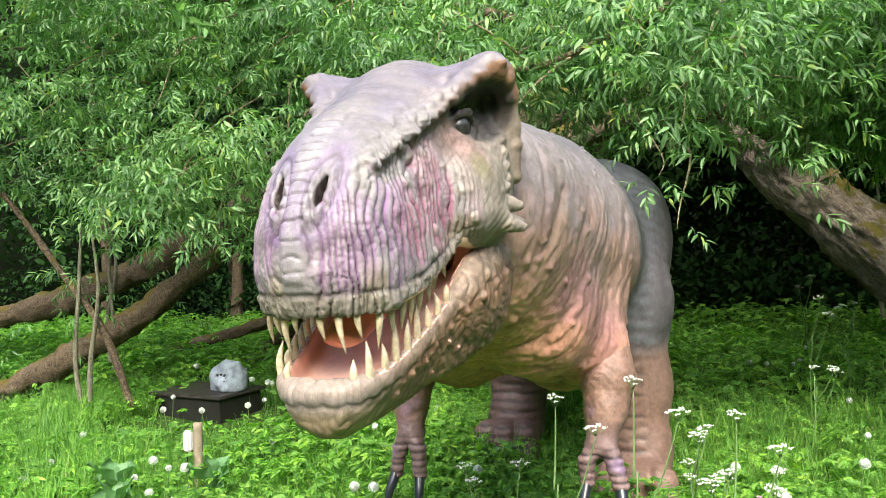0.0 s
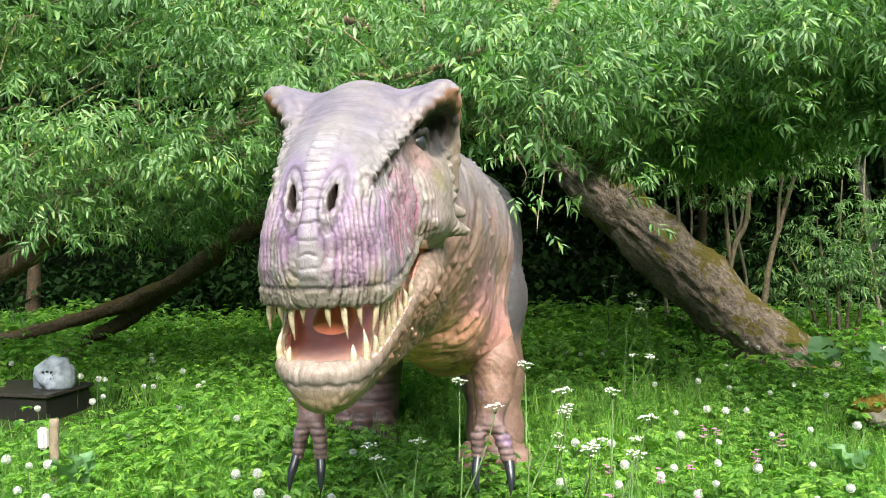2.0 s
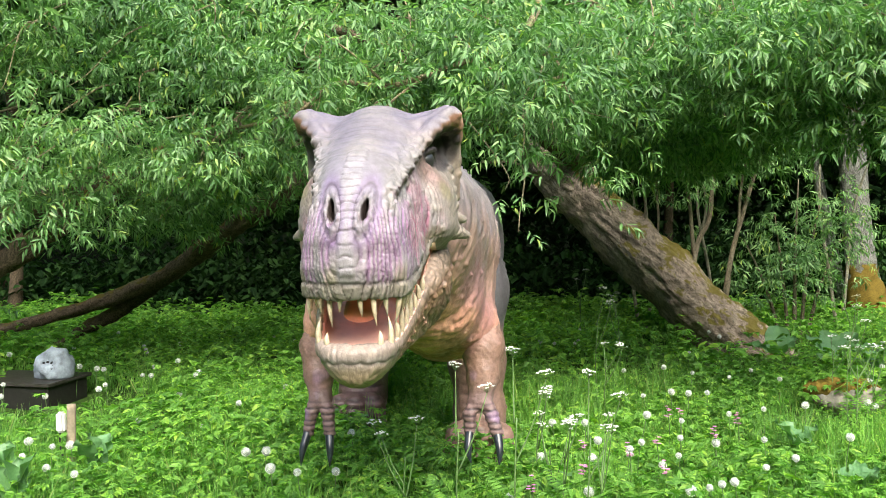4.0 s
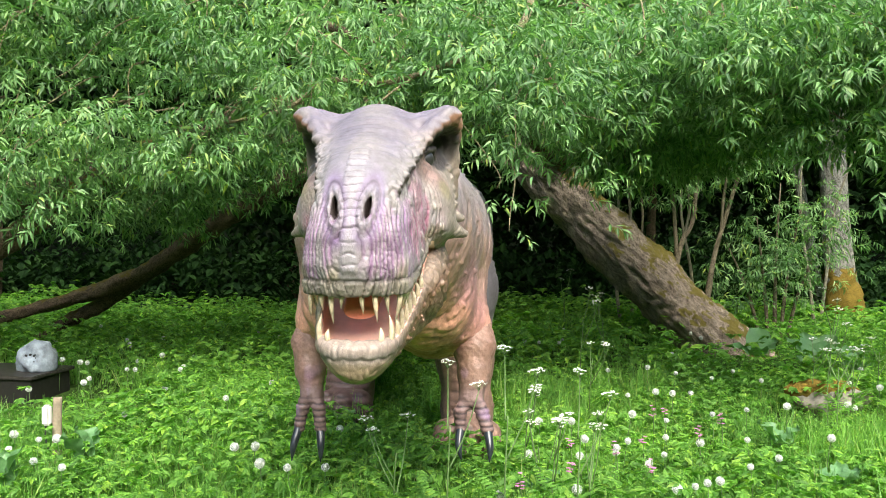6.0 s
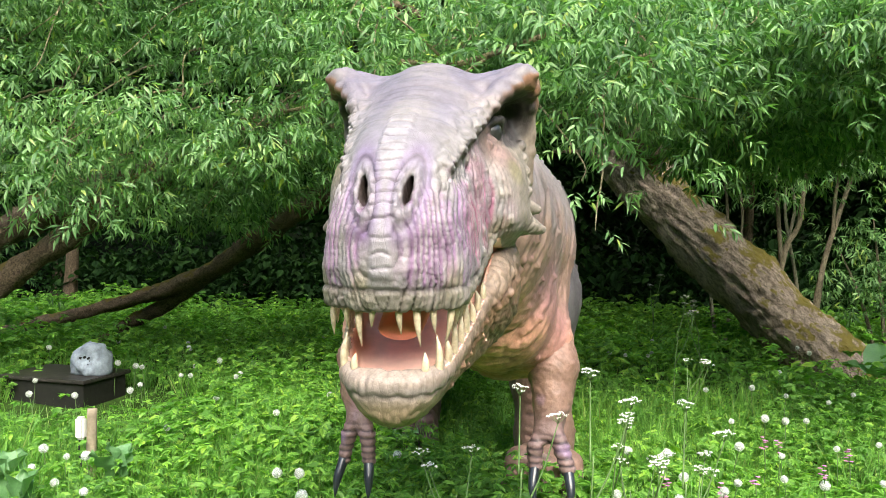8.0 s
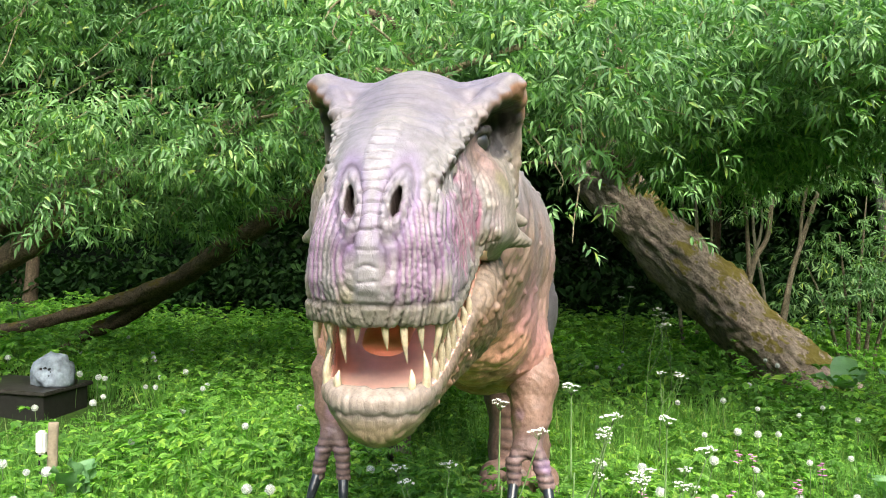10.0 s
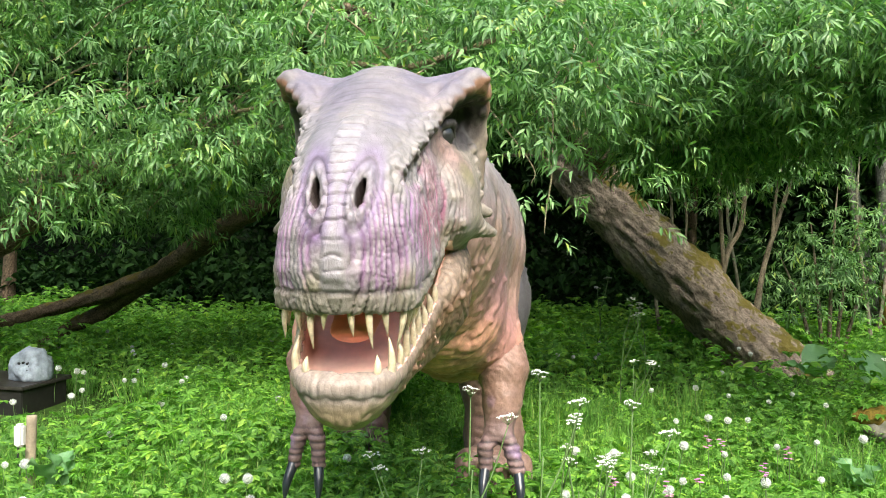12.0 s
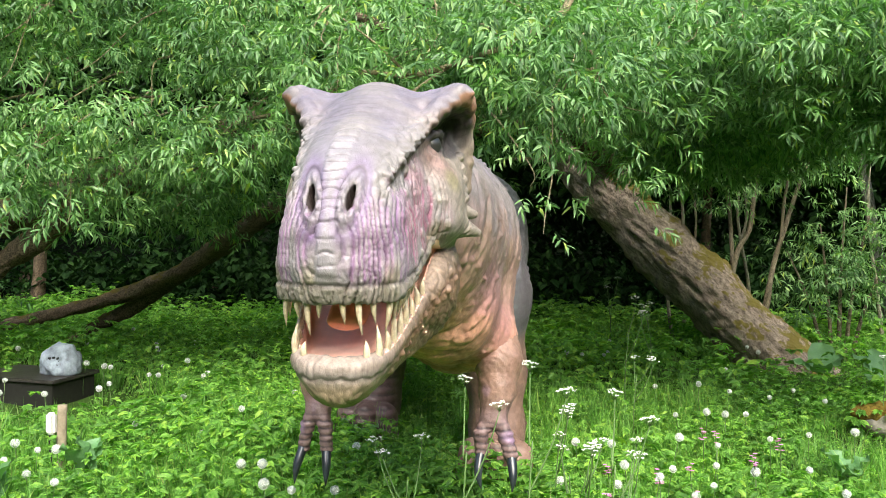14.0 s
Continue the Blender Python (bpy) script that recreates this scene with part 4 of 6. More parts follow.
    hip = sm(y + 0.1 * wob + 0.05 * vnoise(v, 0.05, 79), 3.66, 3.76) * sm(z, 0.55, 0.9)
    col = blend(col, BLUE, hip * 0.9)
    ladder = 1 - sm(np.abs(x + 0.6), 0.05, 0.1)
    scutes = np.abs(np.sin((z + 0.25 * y) * np.pi / 0.06 + 0.7 * vnoise(v, 0.12, 85)))
    col = blend(col, (0.24, 0.25, 0.3), hip * ladder * sm(scutes, 0.4, 0.9) * sm(-n[:, 1], -0.2, 0.4) * 0.7)
    disp += hip * ladder * 0.006 * np.sqrt(scutes)
    col = blend(col, BLUE, sm(dz, 0.25, 0.45) * 0.6)
    col = blend(col, (0.44, 0.37, 0.48), sm(vnoise(v, 0.13, 81), 0.42, 0.6) * sm(dz, 0.0, 0.15) * (1 - hip) * 0.7)
    col = blend(col, (0.42, 0.2, 0.26), sm(vnoise(v, 0.2, 82), 0.1, 0.5) * (1 - upper) * (1 - leg) * (1 - hip) * 0.45)
    col = blend(col, (0.27, 0.165, 0.135), leg * 0.9)
    # far leg tinted darker than the near one, its shade put into the colour
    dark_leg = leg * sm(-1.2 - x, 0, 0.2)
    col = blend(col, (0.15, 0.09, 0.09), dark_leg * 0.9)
    # gaps of the bars and the neck folds carry shade in their colour
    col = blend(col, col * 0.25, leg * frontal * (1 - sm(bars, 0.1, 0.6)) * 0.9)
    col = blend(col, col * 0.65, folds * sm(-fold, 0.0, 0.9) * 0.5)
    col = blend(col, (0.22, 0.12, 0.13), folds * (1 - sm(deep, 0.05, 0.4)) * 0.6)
    ochre = sm(vnoise(cords, 0.08, 66), 0.05, 0.5) * np.exp(-((dz - 0.02) / 0.14) ** 2) * (1 - sm(y, 3.1, 3.4))
    col = blend(col, (0.5, 0.33, 0.17), ochre * 0.25)
    # seams between pebbles darkened too, as shaded creases
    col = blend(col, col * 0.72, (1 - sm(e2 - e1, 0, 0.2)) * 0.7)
    col *= (1 + 0.16 * vnoise(v, 0.06, 83) + 0.08 * vnoise(v, 0.02, 84))[:, None]
    return disp, col * 0.74


ARMS = ([(-0.62, 3.06, 1.05, 0.12), (-0.56, 2.99, 0.88, 0.092), (-0.56, 2.94, 0.77, 0.068), (-0.575, 2.9, 0.66, 0.052)],
        [(-1.29, 3.08, 1.05, 0.11), (-1.335, 3.01, 0.88, 0.085), (-1.33, 2.96, 0.77, 0.064), (-1.315, 2.92, 0.66, 0.05)])
FINGERS = ([[(-0.59, 2.89, 0.66, 0.03), (-0.622, 2.86, 0.6, 0.027), (-0.618, 2.85, 0.53, 0.025)], [(-0.55, 2.89, 0.66, 0.03), (-0.518, 2.85, 0.6, 0.027), (-0.498, 2.83, 0.53, 0.025)]],
           [[(-1.33, 2.91, 0.67, 0.028), (-1.355, 2.89, 0.6, 0.026), (-1.365, 2.88, 0.51, 0.024)], [(-1.3, 2.91, 0.67, 0.028), (-1.272, 2.88, 0.6, 0.026), (-1.265, 2.87, 0.51, 0.024)]])
CLAWS = [((-0.618, 2.85, 0.54), (-0.625, 2.8, 0.46), (-0.612, 2.79, 0.4)), ((-0.498, 2.83, 0.54), (-0.485, 2.78, 0.46), (-0.488, 2.765, 0.4)),
         ((-1.365, 2.88, 0.52), (-1.383, 2.84, 0.44), (-1.39, 2.83, 0.37)), ((-1.265, 2.87, 0.52), (-1.255, 2.83, 0.44), (-1.255, 2.82, 0.37))]


def build_statue():
    bag = Bag()
    head = pose(*HEAD_AT, HEAD_UP, 0, 0)
    hm = np.array(head)

    # hinge of the nod lies at the back of the skull
    piv = np.array((0.0, 0.55, 0.3))
    base = np.array(HEAD_AT) + piv

    def place(v):
        return (v - piv) @ hm[:3, :3].T + base

    v, q = surface(head_field, (-0.33, -0.06, -0.4), (0.33, 0.9, 0.58), 0.0038)
    n = normals(head_field, v)
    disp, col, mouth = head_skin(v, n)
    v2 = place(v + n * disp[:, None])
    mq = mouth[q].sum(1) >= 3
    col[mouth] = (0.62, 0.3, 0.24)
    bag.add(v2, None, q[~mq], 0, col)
    k = bag.n - len(v2)
    bag.q.append(q[mq] + k)
    bag.qm.append(np.full(mq.sum(), 1))

    for lo, hi, h in (((-1.65, 1.85, 0.6), (-0.3, 3.625, 1.95), 0.01), ((-1.85, 3.57, 0.71), (-0.2, 7.8, 2.05), 0.022), ((-1.85, 3.57, -0.02), (-0.25, 5.5, 0.78), 0.015)):
        v, q = surface(body_field, lo, hi, h)
        n = normals(body_field, v)
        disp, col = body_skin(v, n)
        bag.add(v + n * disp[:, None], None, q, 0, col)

    for arm, fingers in zip(ARMS, FINGERS):
        def field(p):
            d = chain(p, arm, 0.04)
            for f in fingers:
                d = smin(d, chain(p, f, 0.015), 0.02)
            return d
        xs = [a[0] for a in arm] + [f[0] for fi in fingers for f in fi]
        v, q = surface(field, (min(xs) - 0.17, 2.78, 0.46), (max(xs) + 0.17, 3.24, 1.2), 0.0075)
        n = normals(field, v)
        z = v[:, 2]
        ring = np.abs(np.sin(z * np.pi / 0.026 + 0.6 * vnoise(v, 0.05, 3)))
        fing = sm(0.67 - z, 0, 0.04)
        d1, d2 = cells(v, 0.03, 91)
        wrk = np.abs(np.sin((z + 0.3 * v[:, 0]) * np.pi / 0.032 + 5.0 * vnoise(v, 0.08, 95) + 2.0 * vnoise(v, 0.03, 98)))
        disp = fing * 0.007 * (np.sqrt(ring) - 0.6) + (1 - fing) * 0.003 * (np.sqrt(wrk) - 0.6) + 0.002 * sm(d2 - d1, 0, 0.3) + 0.004 * vnoise(v, 0.06, 96) + 0.0015 * vnoise(v, 0.02, 92)
        c = np.tile((0.235, 0.14, 0.11), (len(v), 1)).astype(float)
        c = blend(c, (0.3, 0.155, 0.135), sm(vnoise(v, 0.12, 97), 0.0, 0.5) * 0.7)
        # arm wrinkles get half the colour's strength, for the shade inside them
        c = blend(c, c * 0.5, (1 - fing) * (1 - sm(wrk, 0.0, 0.3)) * 0.5)
        c = blend(c, (0.2, 0.13, 0.13), (1 - sm(z, 0.66, 0.78)))
        c = blend(c, (0.035, 0.022, 0.03), fing * (1 - sm(ring, 0.3, 0.65)) * 0.9)
        c = blend(c, (0.3, 0.2, 0.36), sm(vnoise(v, 0.06, 93), 0.2, 0.6) * (1 - sm(z, 0.7, 0.85)) * 0.6)
        c *= (1 + 0.2 * vnoise(v, 0.03, 94))[:, None]
        bag.add(v + n * disp[:, None], None, q, 0, c)
    for a, b, c in CLAWS:
        p = spline([(*a, 0.021), (*b, 0.0165), (*c, 0.002)], 9)
        t = tube(p[:, :3], p[:, 3], 10)
        bag.add(t[0], t[1], t[2], 3)
    for fx, fy in ((-0.62, 4.1), (-1.49, 4.86)):
        for dx, dy in ((0.13, -0.2), (-0.01, -0.25), (-0.15, -0.2)):
            p = spline([(fx + dx * 0.95, fy + dy * 0.95, 0.07, 0.036), (fx + dx * 1.2, fy + dy * 1.2, 0.06, 0.026), (fx + dx * 1.4, fy + dy * 1.4, 0.025, 0.004)], 8)
            t = tube(p[:, :3], p[:, 3], 10)
            bag.add(t[0], t[1], t[2], 3)

    # eyes
    for s in (-1, 1):
        ang = np.linspace(0, np.pi, 14)
        az = np.linspace(0, 2 * np.pi, 20, endpoint=False)
        A, B = np.meshgrid(ang, az, indexing="ij")
        e = np.stack([np.sin(A) * np.cos(B), np.sin(A) * np.sin(B), np.cos(A)], -1).reshape(-1, 3) * 0.033 + np.array((s * 0.163, 0.53, 0.356))
        i, j = np.meshgrid(np.arange(13), np.arange(20), indexing="ij")
        kq = (j + 1) % 20
        bag.add(place(e), None, np.stack([i * 20 + j, (i + 1) * 20 + j, (i + 1) * 20 + kq, i * 20 + kq], -1).reshape(-1, 4), 4)

    # teeth: above along the lip, below along the jaw
    r = np.random.default_rng(3)
    def jaw_back(p):
        c, s = math.cos(radians(JAW_OPEN)), math.sin(radians(JAW_OPEN))
        d = p - np.array((0, JAW_V, JAW_W))
        return np.stack([d[:, 0], c * d[:, 1] - s * d[:, 2], s * d[:, 1] + c * d[:, 2]], 1) + np.array((0, JAW_V, JAW_W))

    for s in (-1, 1):
        for tv, ln in ((0.037, 0.05), (0.05, 0.08), (0.07, 0.06), (0.105, 0.075), (0.15, 0.05), (0.2, 0.068), (0.235, 0.06), (0.275, 0.05), (0.315, 0.05), (0.35, 0.04), (0.385, 0.032)):
            wb = float(upper_width(np.array([tv]), np.array([0.0]))[1][0])
            tu = min(wb - 0.02, math.sqrt(max(0, (tv - 0.034)) / 4.0))
            tw = float(np.interp(tv, LIP_V, LIP_W)) + 0.012
            ln *= r.uniform(0.75, 1.1)
            lean = r.uniform(-0.014, 0.014)
            p = spline([(s * tu * 0.96, tv + 0.022, tw + 0.012, 0.0088), (s * tu * 0.98 + lean * 0.3, tv + 0.014, tw - ln * 0.45, 0.0074), (s * tu * 0.95 + lean, tv + 0.028, tw - 0.01 - ln, 0.0012)], 10)
            t = tube(place(p[:, :3]), p[:, 3], 10)
            bag.add(t[0], t[1], t[2], 2)
        for tv, ln in ((0.082, 0.036), (0.1, 0.062), (0.15, 0.04), (0.19, 0.075), (0.235, 0.055), (0.275, 0.065), (0.32, 0.05), (0.36, 0.05), (0.4, 0.035)):
            top, bot, wid = [float(a[0]) for a in jaw_lines(np.array([tv]))]
            tu = min(wid - 0.022, math.sqrt(max(0, (tv - 0.065)) / 3.0))
            ln *= r.uniform(0.75, 1.15)
            lean = r.uniform(-0.006, 0.006)
            p = spline([(s * tu, tv, top - 0.022, 0.0095), (s * (tu + 0.003), tv - 0.004, top + ln * 0.4, 0.0078), (s * tu * 0.98 + lean, tv + 0.006, top + ln, 0.0012)], 10)
            t = tube(place(jaw_back(p[:, :3])), p[:, 3], 10)
            bag.add(t[0], t[1], t[2], 2)
    # tongue
    p = spline([(0, 0.66, 0.04, 0.05), (0, 0.52, 0.015, 0.05), (0, 0.38, -0.035, 0.047), (0, 0.25, -0.085, 0.044), (0, 0.19, -0.108, 0.041), (0, 0.172, -0.113, 0.032), (0, 0.166, -0.115, 0.012)], 32)
    t = tube(jaw_back(p[:, :3]), p[:, 3], 16, flat=0.6)
    tv = t[0].copy()
    tv[:, 0] *= 1.25
    tv[:, 2] += 0.012 * (1 - sm(tv[:, 1], 0.2, 0.4))
    bag.add(place(tv), t[1], t[2], 5)
    ob = new("dinosaur_statue", bag.mesh("dinosaur_statue", [m_skin, m_lining, m_tooth, m_claw, m_eye, m_tongue], True, True))
    tagged(ob, "painted dinosaur statue with cream and purple head and open toothy jaws", "statue")
    return ob


m_lining = plain("pale_mouth", (0.88, 0.54, 0.44), 0.5, 0.2, 10, 0.4, 0.004)
build_statue()

# ---- leaves and twigs ----
def leaf_long(length, width, droop=0.25, fold=0.25):
    """A lance-shaped leaf along x, folded on its rib and drooping: 8 points, 6 faces."""
    xs = np.array((0.0, 0.35, 0.7, 1.0)) * length
    zs = -droop * length * (xs / length) ** 2
    w1, w2 = width * 0.5, width * 0.36
    v = np.array(((xs[0], 0, zs[0]), (xs[1], 0, zs[1] - fold * w1), (xs[2], 0, zs[2] - fold * w2), (xs[3], 0, zs[3]),
                  (xs[1], w1, zs[1]), (xs[1], -w1, zs[1]), (xs[2], w2, zs[2]), (xs[2], -w2, zs[2])))
    tris = [(0, 1, 4), (0, 5, 1), (6, 2, 3), (2, 7, 3)]
    quads = [(4, 1, 2, 6), (1, 5, 7, 2)]
    return v, tris, quads


def leaf_short(length, width, droop=0.15, fold=0.2):
    """A plain pointed leaf along x, folded on its rib: 6 points, 2 faces."""
    h, k = width * 0.5, -droop * length
    up = fold * width * 0.5
    v = np.array(((0, 0, 0), (length, 0, k), (0.28 * length, h, k * 0.08 + up), (0.66 * length, h * 0.78, k * 0.45 + up),
                  (0.28 * length, -h, k * 0.08 + up), (0.66 * length, -h * 0.78, k * 0.45 + up)))
    return v, [], [(0, 1, 3, 2), (0, 4, 5, 1)]


def turned(v, rx, ry, rz, at=(0, 0, 0)):
    return v @ np.array(Euler((rx, ry, rz)).to_matrix()).T + np.array(at)


def gather(pieces):
    b = Bag()
    for v, t, q in pieces:
        b.add(v, t, q)
    cat = lambda x, w: np.concatenate(x) if x else np.zeros((0, w), np.int32)
    return np.concatenate(b.v), cat(b.t, 3), cat(b.q, 4)


def willow_sprig(r, n=11, length=0.2, leaf=0.086, long=True):
    """Leaves set spirally along a sprig that runs along x, closest at its tip."""
    out = []
    for i in range(n):
        f = (0.15 + 0.85 * i / (n - 1)) ** 0.75
        x = f * length
        z = -0.12 * length * f ** 2
        l = leaf * r.uniform(0.8, 1.2) * (1 - 0.15 * f)
        v, t, q = leaf_long(l, l * r.uniform(0.2, 0.27), r.uniform(0.1, 0.7)) if long else leaf_short(l, l * 0.34)
        a, spread_angle = i * 2.4 + r.uniform(-0.4, 0.4), 1.45 - 0.5 * f
        yaw = spread_angle * math.cos(a) * r.uniform(0.8, 1.1)
        pitch = -0.6 * spread_angle * math.sin(a) + 0.25
        out.append((turned(v, r.uniform(-0.6, 0.6), pitch, yaw, (x, 0, z)), t, q))
    return gather(out)


def scatter(templates, which, pos, yaw, pitch, roll, scale):
    """Copies of the templates at many places, joined into arrays."""
    V, T, Q, n = [], [], [], 0
    cy, sy, cp, sp, cr, sr = np.cos(yaw), np.sin(yaw), np.cos(pitch), np.sin(pitch), np.cos(roll), np.sin(roll)
    M = np.empty((len(pos), 3, 3))
    M[:, 0, 0], M[:, 0, 1], M[:, 0, 2] = cy * cp, cy * sp * sr - sy * cr, cy * sp * cr + sy * sr
    M[:, 1, 0], M[:, 1, 1], M[:, 1, 2] = sy * cp, sy * sp * sr + cy * cr, sy * sp * cr - cy * sr
    M[:, 2, 0], M[:, 2, 1], M[:, 2, 2] = -sp, cp * sr, cp * cr
    M *= scale[:, None, None]
    for k, (v, t, q) in enumerate(templates):
        s = np.where(which == k)[0]
        if not len(s):
            continue
        w = np.einsum("nij,mj->nmi", M[s], v) + pos[s][:, None, :]
        off = n + np.arange(len(s))[:, None, None] * len(v)
        V.append(w.reshape(-1, 3))
        if len(t):
            T.append((np.asarray(t)[None] + off).reshape(-1, 3))
        if len(q):
            Q.append((np.asarray(q)[None] + off).reshape(-1, 4))
        n += len(s) * len(v)
    return np.concatenate(V), np.concatenate(T) if T else None, np.concatenate(Q) if Q else None


SPRIGS = [willow_sprig(RNG) for _ in range(7)]
FAR_SPRIGS = [willow_sprig(RNG, 9, 0.45, 0.16, False) for _ in range(4)]


def crown(name, centres, spread, per, parent, templates, mat, size=(0.75, 1.15), lean=(-0.4, 0.6)):
    """A crown part: sprigs thrown round many clump centres."""
    c = np.repeat(centres, per, axis=0)
    k = len(c)
    off = RNG.normal(0, 1, (k, 3)) * np.array(spread)
    pos = c + off
    yaw = np.arctan2(off[:, 1], off[:, 0]) + RNG.normal(0, 0.7, k)
    v, t, q = scatter(templates, RNG.integers(0, len(templates), k), pos, yaw, RNG.uniform(*lean, k), RNG.uniform(-0.5, 0.5, k), RNG.uniform(*size, k))
    return part(name, fast_mesh(name, v, t, q, [mat]), parent)


def points_in(n, lo, hi, keep):
    p = RNG.uniform(lo, hi, (n * 4, 3))
    return p[keep(p)][:n]


def gnarled(bag, pts, seed):
    """A limb whose bark is folded and knotted along its length."""
    n, k = 26 * len(pts), 28
    p = spline(pts, n)
    v, t, q = tube(p[:, :3], p[:, 3], k, 0.05, seed)
    mid = np.vstack([np.repeat(p[:, :3], k, axis=0), p[:1, :3], p[-1:, :3]])
    rad = np.concatenate([np.repeat(p[:, 3], k), p[:1, 3], p[-1:, 3]])
    out = (v - mid) / (np.linalg.norm(v - mid, axis=1)[:, None] + 1e-6)
    way = (p[-1, :3] - p[0, :3]) / np.linalg.norm(p[-1, :3] - p[0, :3])
    s = v @ way
    squeezed = v - 0.7 * s[:, None] * way
    h = 0.25 * rad * np.abs(vnoise(squeezed, 0.05, seed)) + 0.3 * rad * vnoise(v, 0.25, seed + 1) + 0.12 * rad * vnoise(v, 0.06, seed + 2)
    return bag.add(v + out * h[:, None], t, q)


# ---- the willow ----
def build_willow():
    tree = empty("willow_tree", (2.3, 8.6, 0))
    tagged(tree, "old leaning willow with mossy trunk, collapsed limbs and dense drooping foliage", "tree")
    tree.matrix_basis = Matrix()
    b = Bag()
    p = spline([(2.5, 8.45, -0.45, 0.44), (2.06, 8.5, 0.02, 0.35), (1.49, 8.7, 0.61, 0.325), (0.78, 8.8, 1.31, 0.315), (0.2, 8.9, 1.94, 0.31), (-0.1, 8.9, 2.4, 0.32), (-0.4, 8.85, 2.75, 0.24), (-0.6, 8.85, 2.95, 0.16)], 220)
    v, t, q = tube(p[:, :3], p[:, 3], 110, 0.0, 1)
    out = v - np.vstack([np.repeat(p[:, :3], 110, axis=0), p[:1, :3], p[-1:, :3]])
    out /= np.linalg.norm(out, axis=1)[:, None] + 1e-6
    along = np.column_stack([v[:, 0] * 0.72 + v[:, 2] * 0.69, v[:, 1], (-v[:, 0] * 0.69 + v[:, 2] * 0.72) * 0.3])
    fiss = np.abs(vnoise(along, 0.04, 4)) * 0.032 + np.abs(vnoise(along, 0.09, 6)) * 0.034 - 0.02
    b.add(v + out * (fiss + 0.04 * vnoise(v, 0.35, 8) + 0.016 * vnoise(v, 0.05, 9))[:, None], t, q)
    part("trunk", b.mesh("trunk", [m_bark]), tree, "thick leaning trunk with ridged bark and moss")
    limbs = [
        [(0.15, 8.9, 2.3, 0.25), (0.3, 9.0, 3.1, 0.22), (0.65, 9.2, 3.8, 0.2), (0.8, 9.3, 5.2, 0.12), (0.9, 9.3, 6.8, 0.04)],
        [(0.3, 8.6, 2.2, 0.14), (-0.23, 7.7, 2.42, 0.09), (-0.64, 7.0, 2.55, 0.07), (-1.3, 6.2, 2.85, 0.05), (-1.8, 5.6, 3.0, 0.03)],
        [(-0.3, 8.8, 2.7, 0.18), (-1.3, 8.0, 2.5, 0.14), (-2.51, 7.4, 1.92, 0.115), (-3.2, 7.5, 1.53, 0.1), (-3.78, 7.6, 1.14, 0.09), (-4.32, 7.7, 0.86, 0.08), (-5.01, 7.8, 0.62, 0.07), (-6.2, 7.9, 0.33, 0.06), (-7.4, 7.9, 0.08, 0.045)],
        [(-3.85, 7.6, 1.08, 0.07), (-4.74, 7.9, 0.56, 0.07), (-5.38, 8.0, 0.24, 0.068), (-5.75, 8.0, -0.05, 0.065)],
        [(-0.4, 8.9, 2.75, 0.2), (-2.4, 8.2, 2.6, 0.2), (-4.44, 7.6, 2.0, 0.18), (-5.1, 7.55, 1.84, 0.17), (-5.86, 7.5, 1.51, 0.16), (-6.57, 7.4, 1.19, 0.15), (-7.31, 7.3, 0.96, 0.14), (-8.54, 7.2, 0.7, 0.12), (-10.5, 7.0, 0.3, 0.08)],
        [(-2.2, 7.2, 2.7, 0.1), (-3.4, 6.6, 2.2, 0.1), (-4.37, 6.35, 1.62, 0.1), (-5.12, 6.2, 1.06, 0.1), (-5.79, 6.1, 0.65, 0.105), (-6.4, 6.0, 0.36, 0.11), (-7.2, 6.0, 0.05, 0.1)],
        [(0.0, 8.9, 2.5, 0.18), (0.4, 8.0, 2.9, 0.14), (1.2, 6.8, 3.2, 0.1), (2.4, 6.0, 3.1, 0.05)],
        [(-5.95, 5.1, 1.95, 0.02), (-5.75, 5.2, 1.62, 0.026), (-5.5, 5.3, 1.2, 0.028), (-5.22, 5.4, 0.75, 0.03), (-5.05, 5.5, 0.1, 0.03)],
    ]
    for i, pts in enumerate(limbs):
        bb = Bag()
        gnarled(bb, pts, 20 + i)
        part("limb", bb.mesh("limb", [m_limb]), tree, "mossy fallen limb" if i in (2, 3, 4, 5) else "")
    # bare and lichened branches in front
    twigs = [
        [(-2.5, 5.3, 2.2, 0.012), (-1.98, 5.1, 2.28, 0.016), (-1.66, 5.0, 2.46, 0.018), (-1.28, 4.9, 2.42, 0.018), (-0.95, 4.8, 2.48, 0.02), (-0.57, 4.8, 2.61, 0.022), (-0.3, 4.9, 2.8, 0.026), (-0.2, 5.3, 3.1, 0.03)],
        [(0.57, 5.2, 2.75, 0.02), (0.88, 5.0, 2.6, 0.017), (1.19, 4.9, 2.42, 0.012), (1.5, 4.9, 2.36, 0.006)],
        [(-1.28, 4.9, 2.42, 0.012), (-1.45, 4.7, 2.58, 0.008), (-1.62, 4.5, 2.7, 0.004)],
        [(-1.0, 4.85, 2.47, 0.012), (-1.2, 4.7, 2.3, 0.008), (-1.35, 4.6, 2.12, 0.004)],
    ]
    for i, pts in enumerate(twigs):
        bb = Bag()
        limb(bb, pts, 7, 8 * len(pts), 0.12, 60 + i)
        part("branch", bb.mesh("branch", [m_twig]), tree, "thin bare branch with yellow lichen")

    def low_right(p):
        edge = np.interp(p[:, 0], (-1.1, -0.75, -0.55, -0.35, 0.0, 0.35, 0.9, 1.6, 2.0, 2.4), (2.5, 2.25, 2.0, 1.9, 2.05, 2.3, 2.3, 2.15, 2.2, 2.5))
        return p[:, 2] > edge + 0.12 * (p[:, 1] - 4)

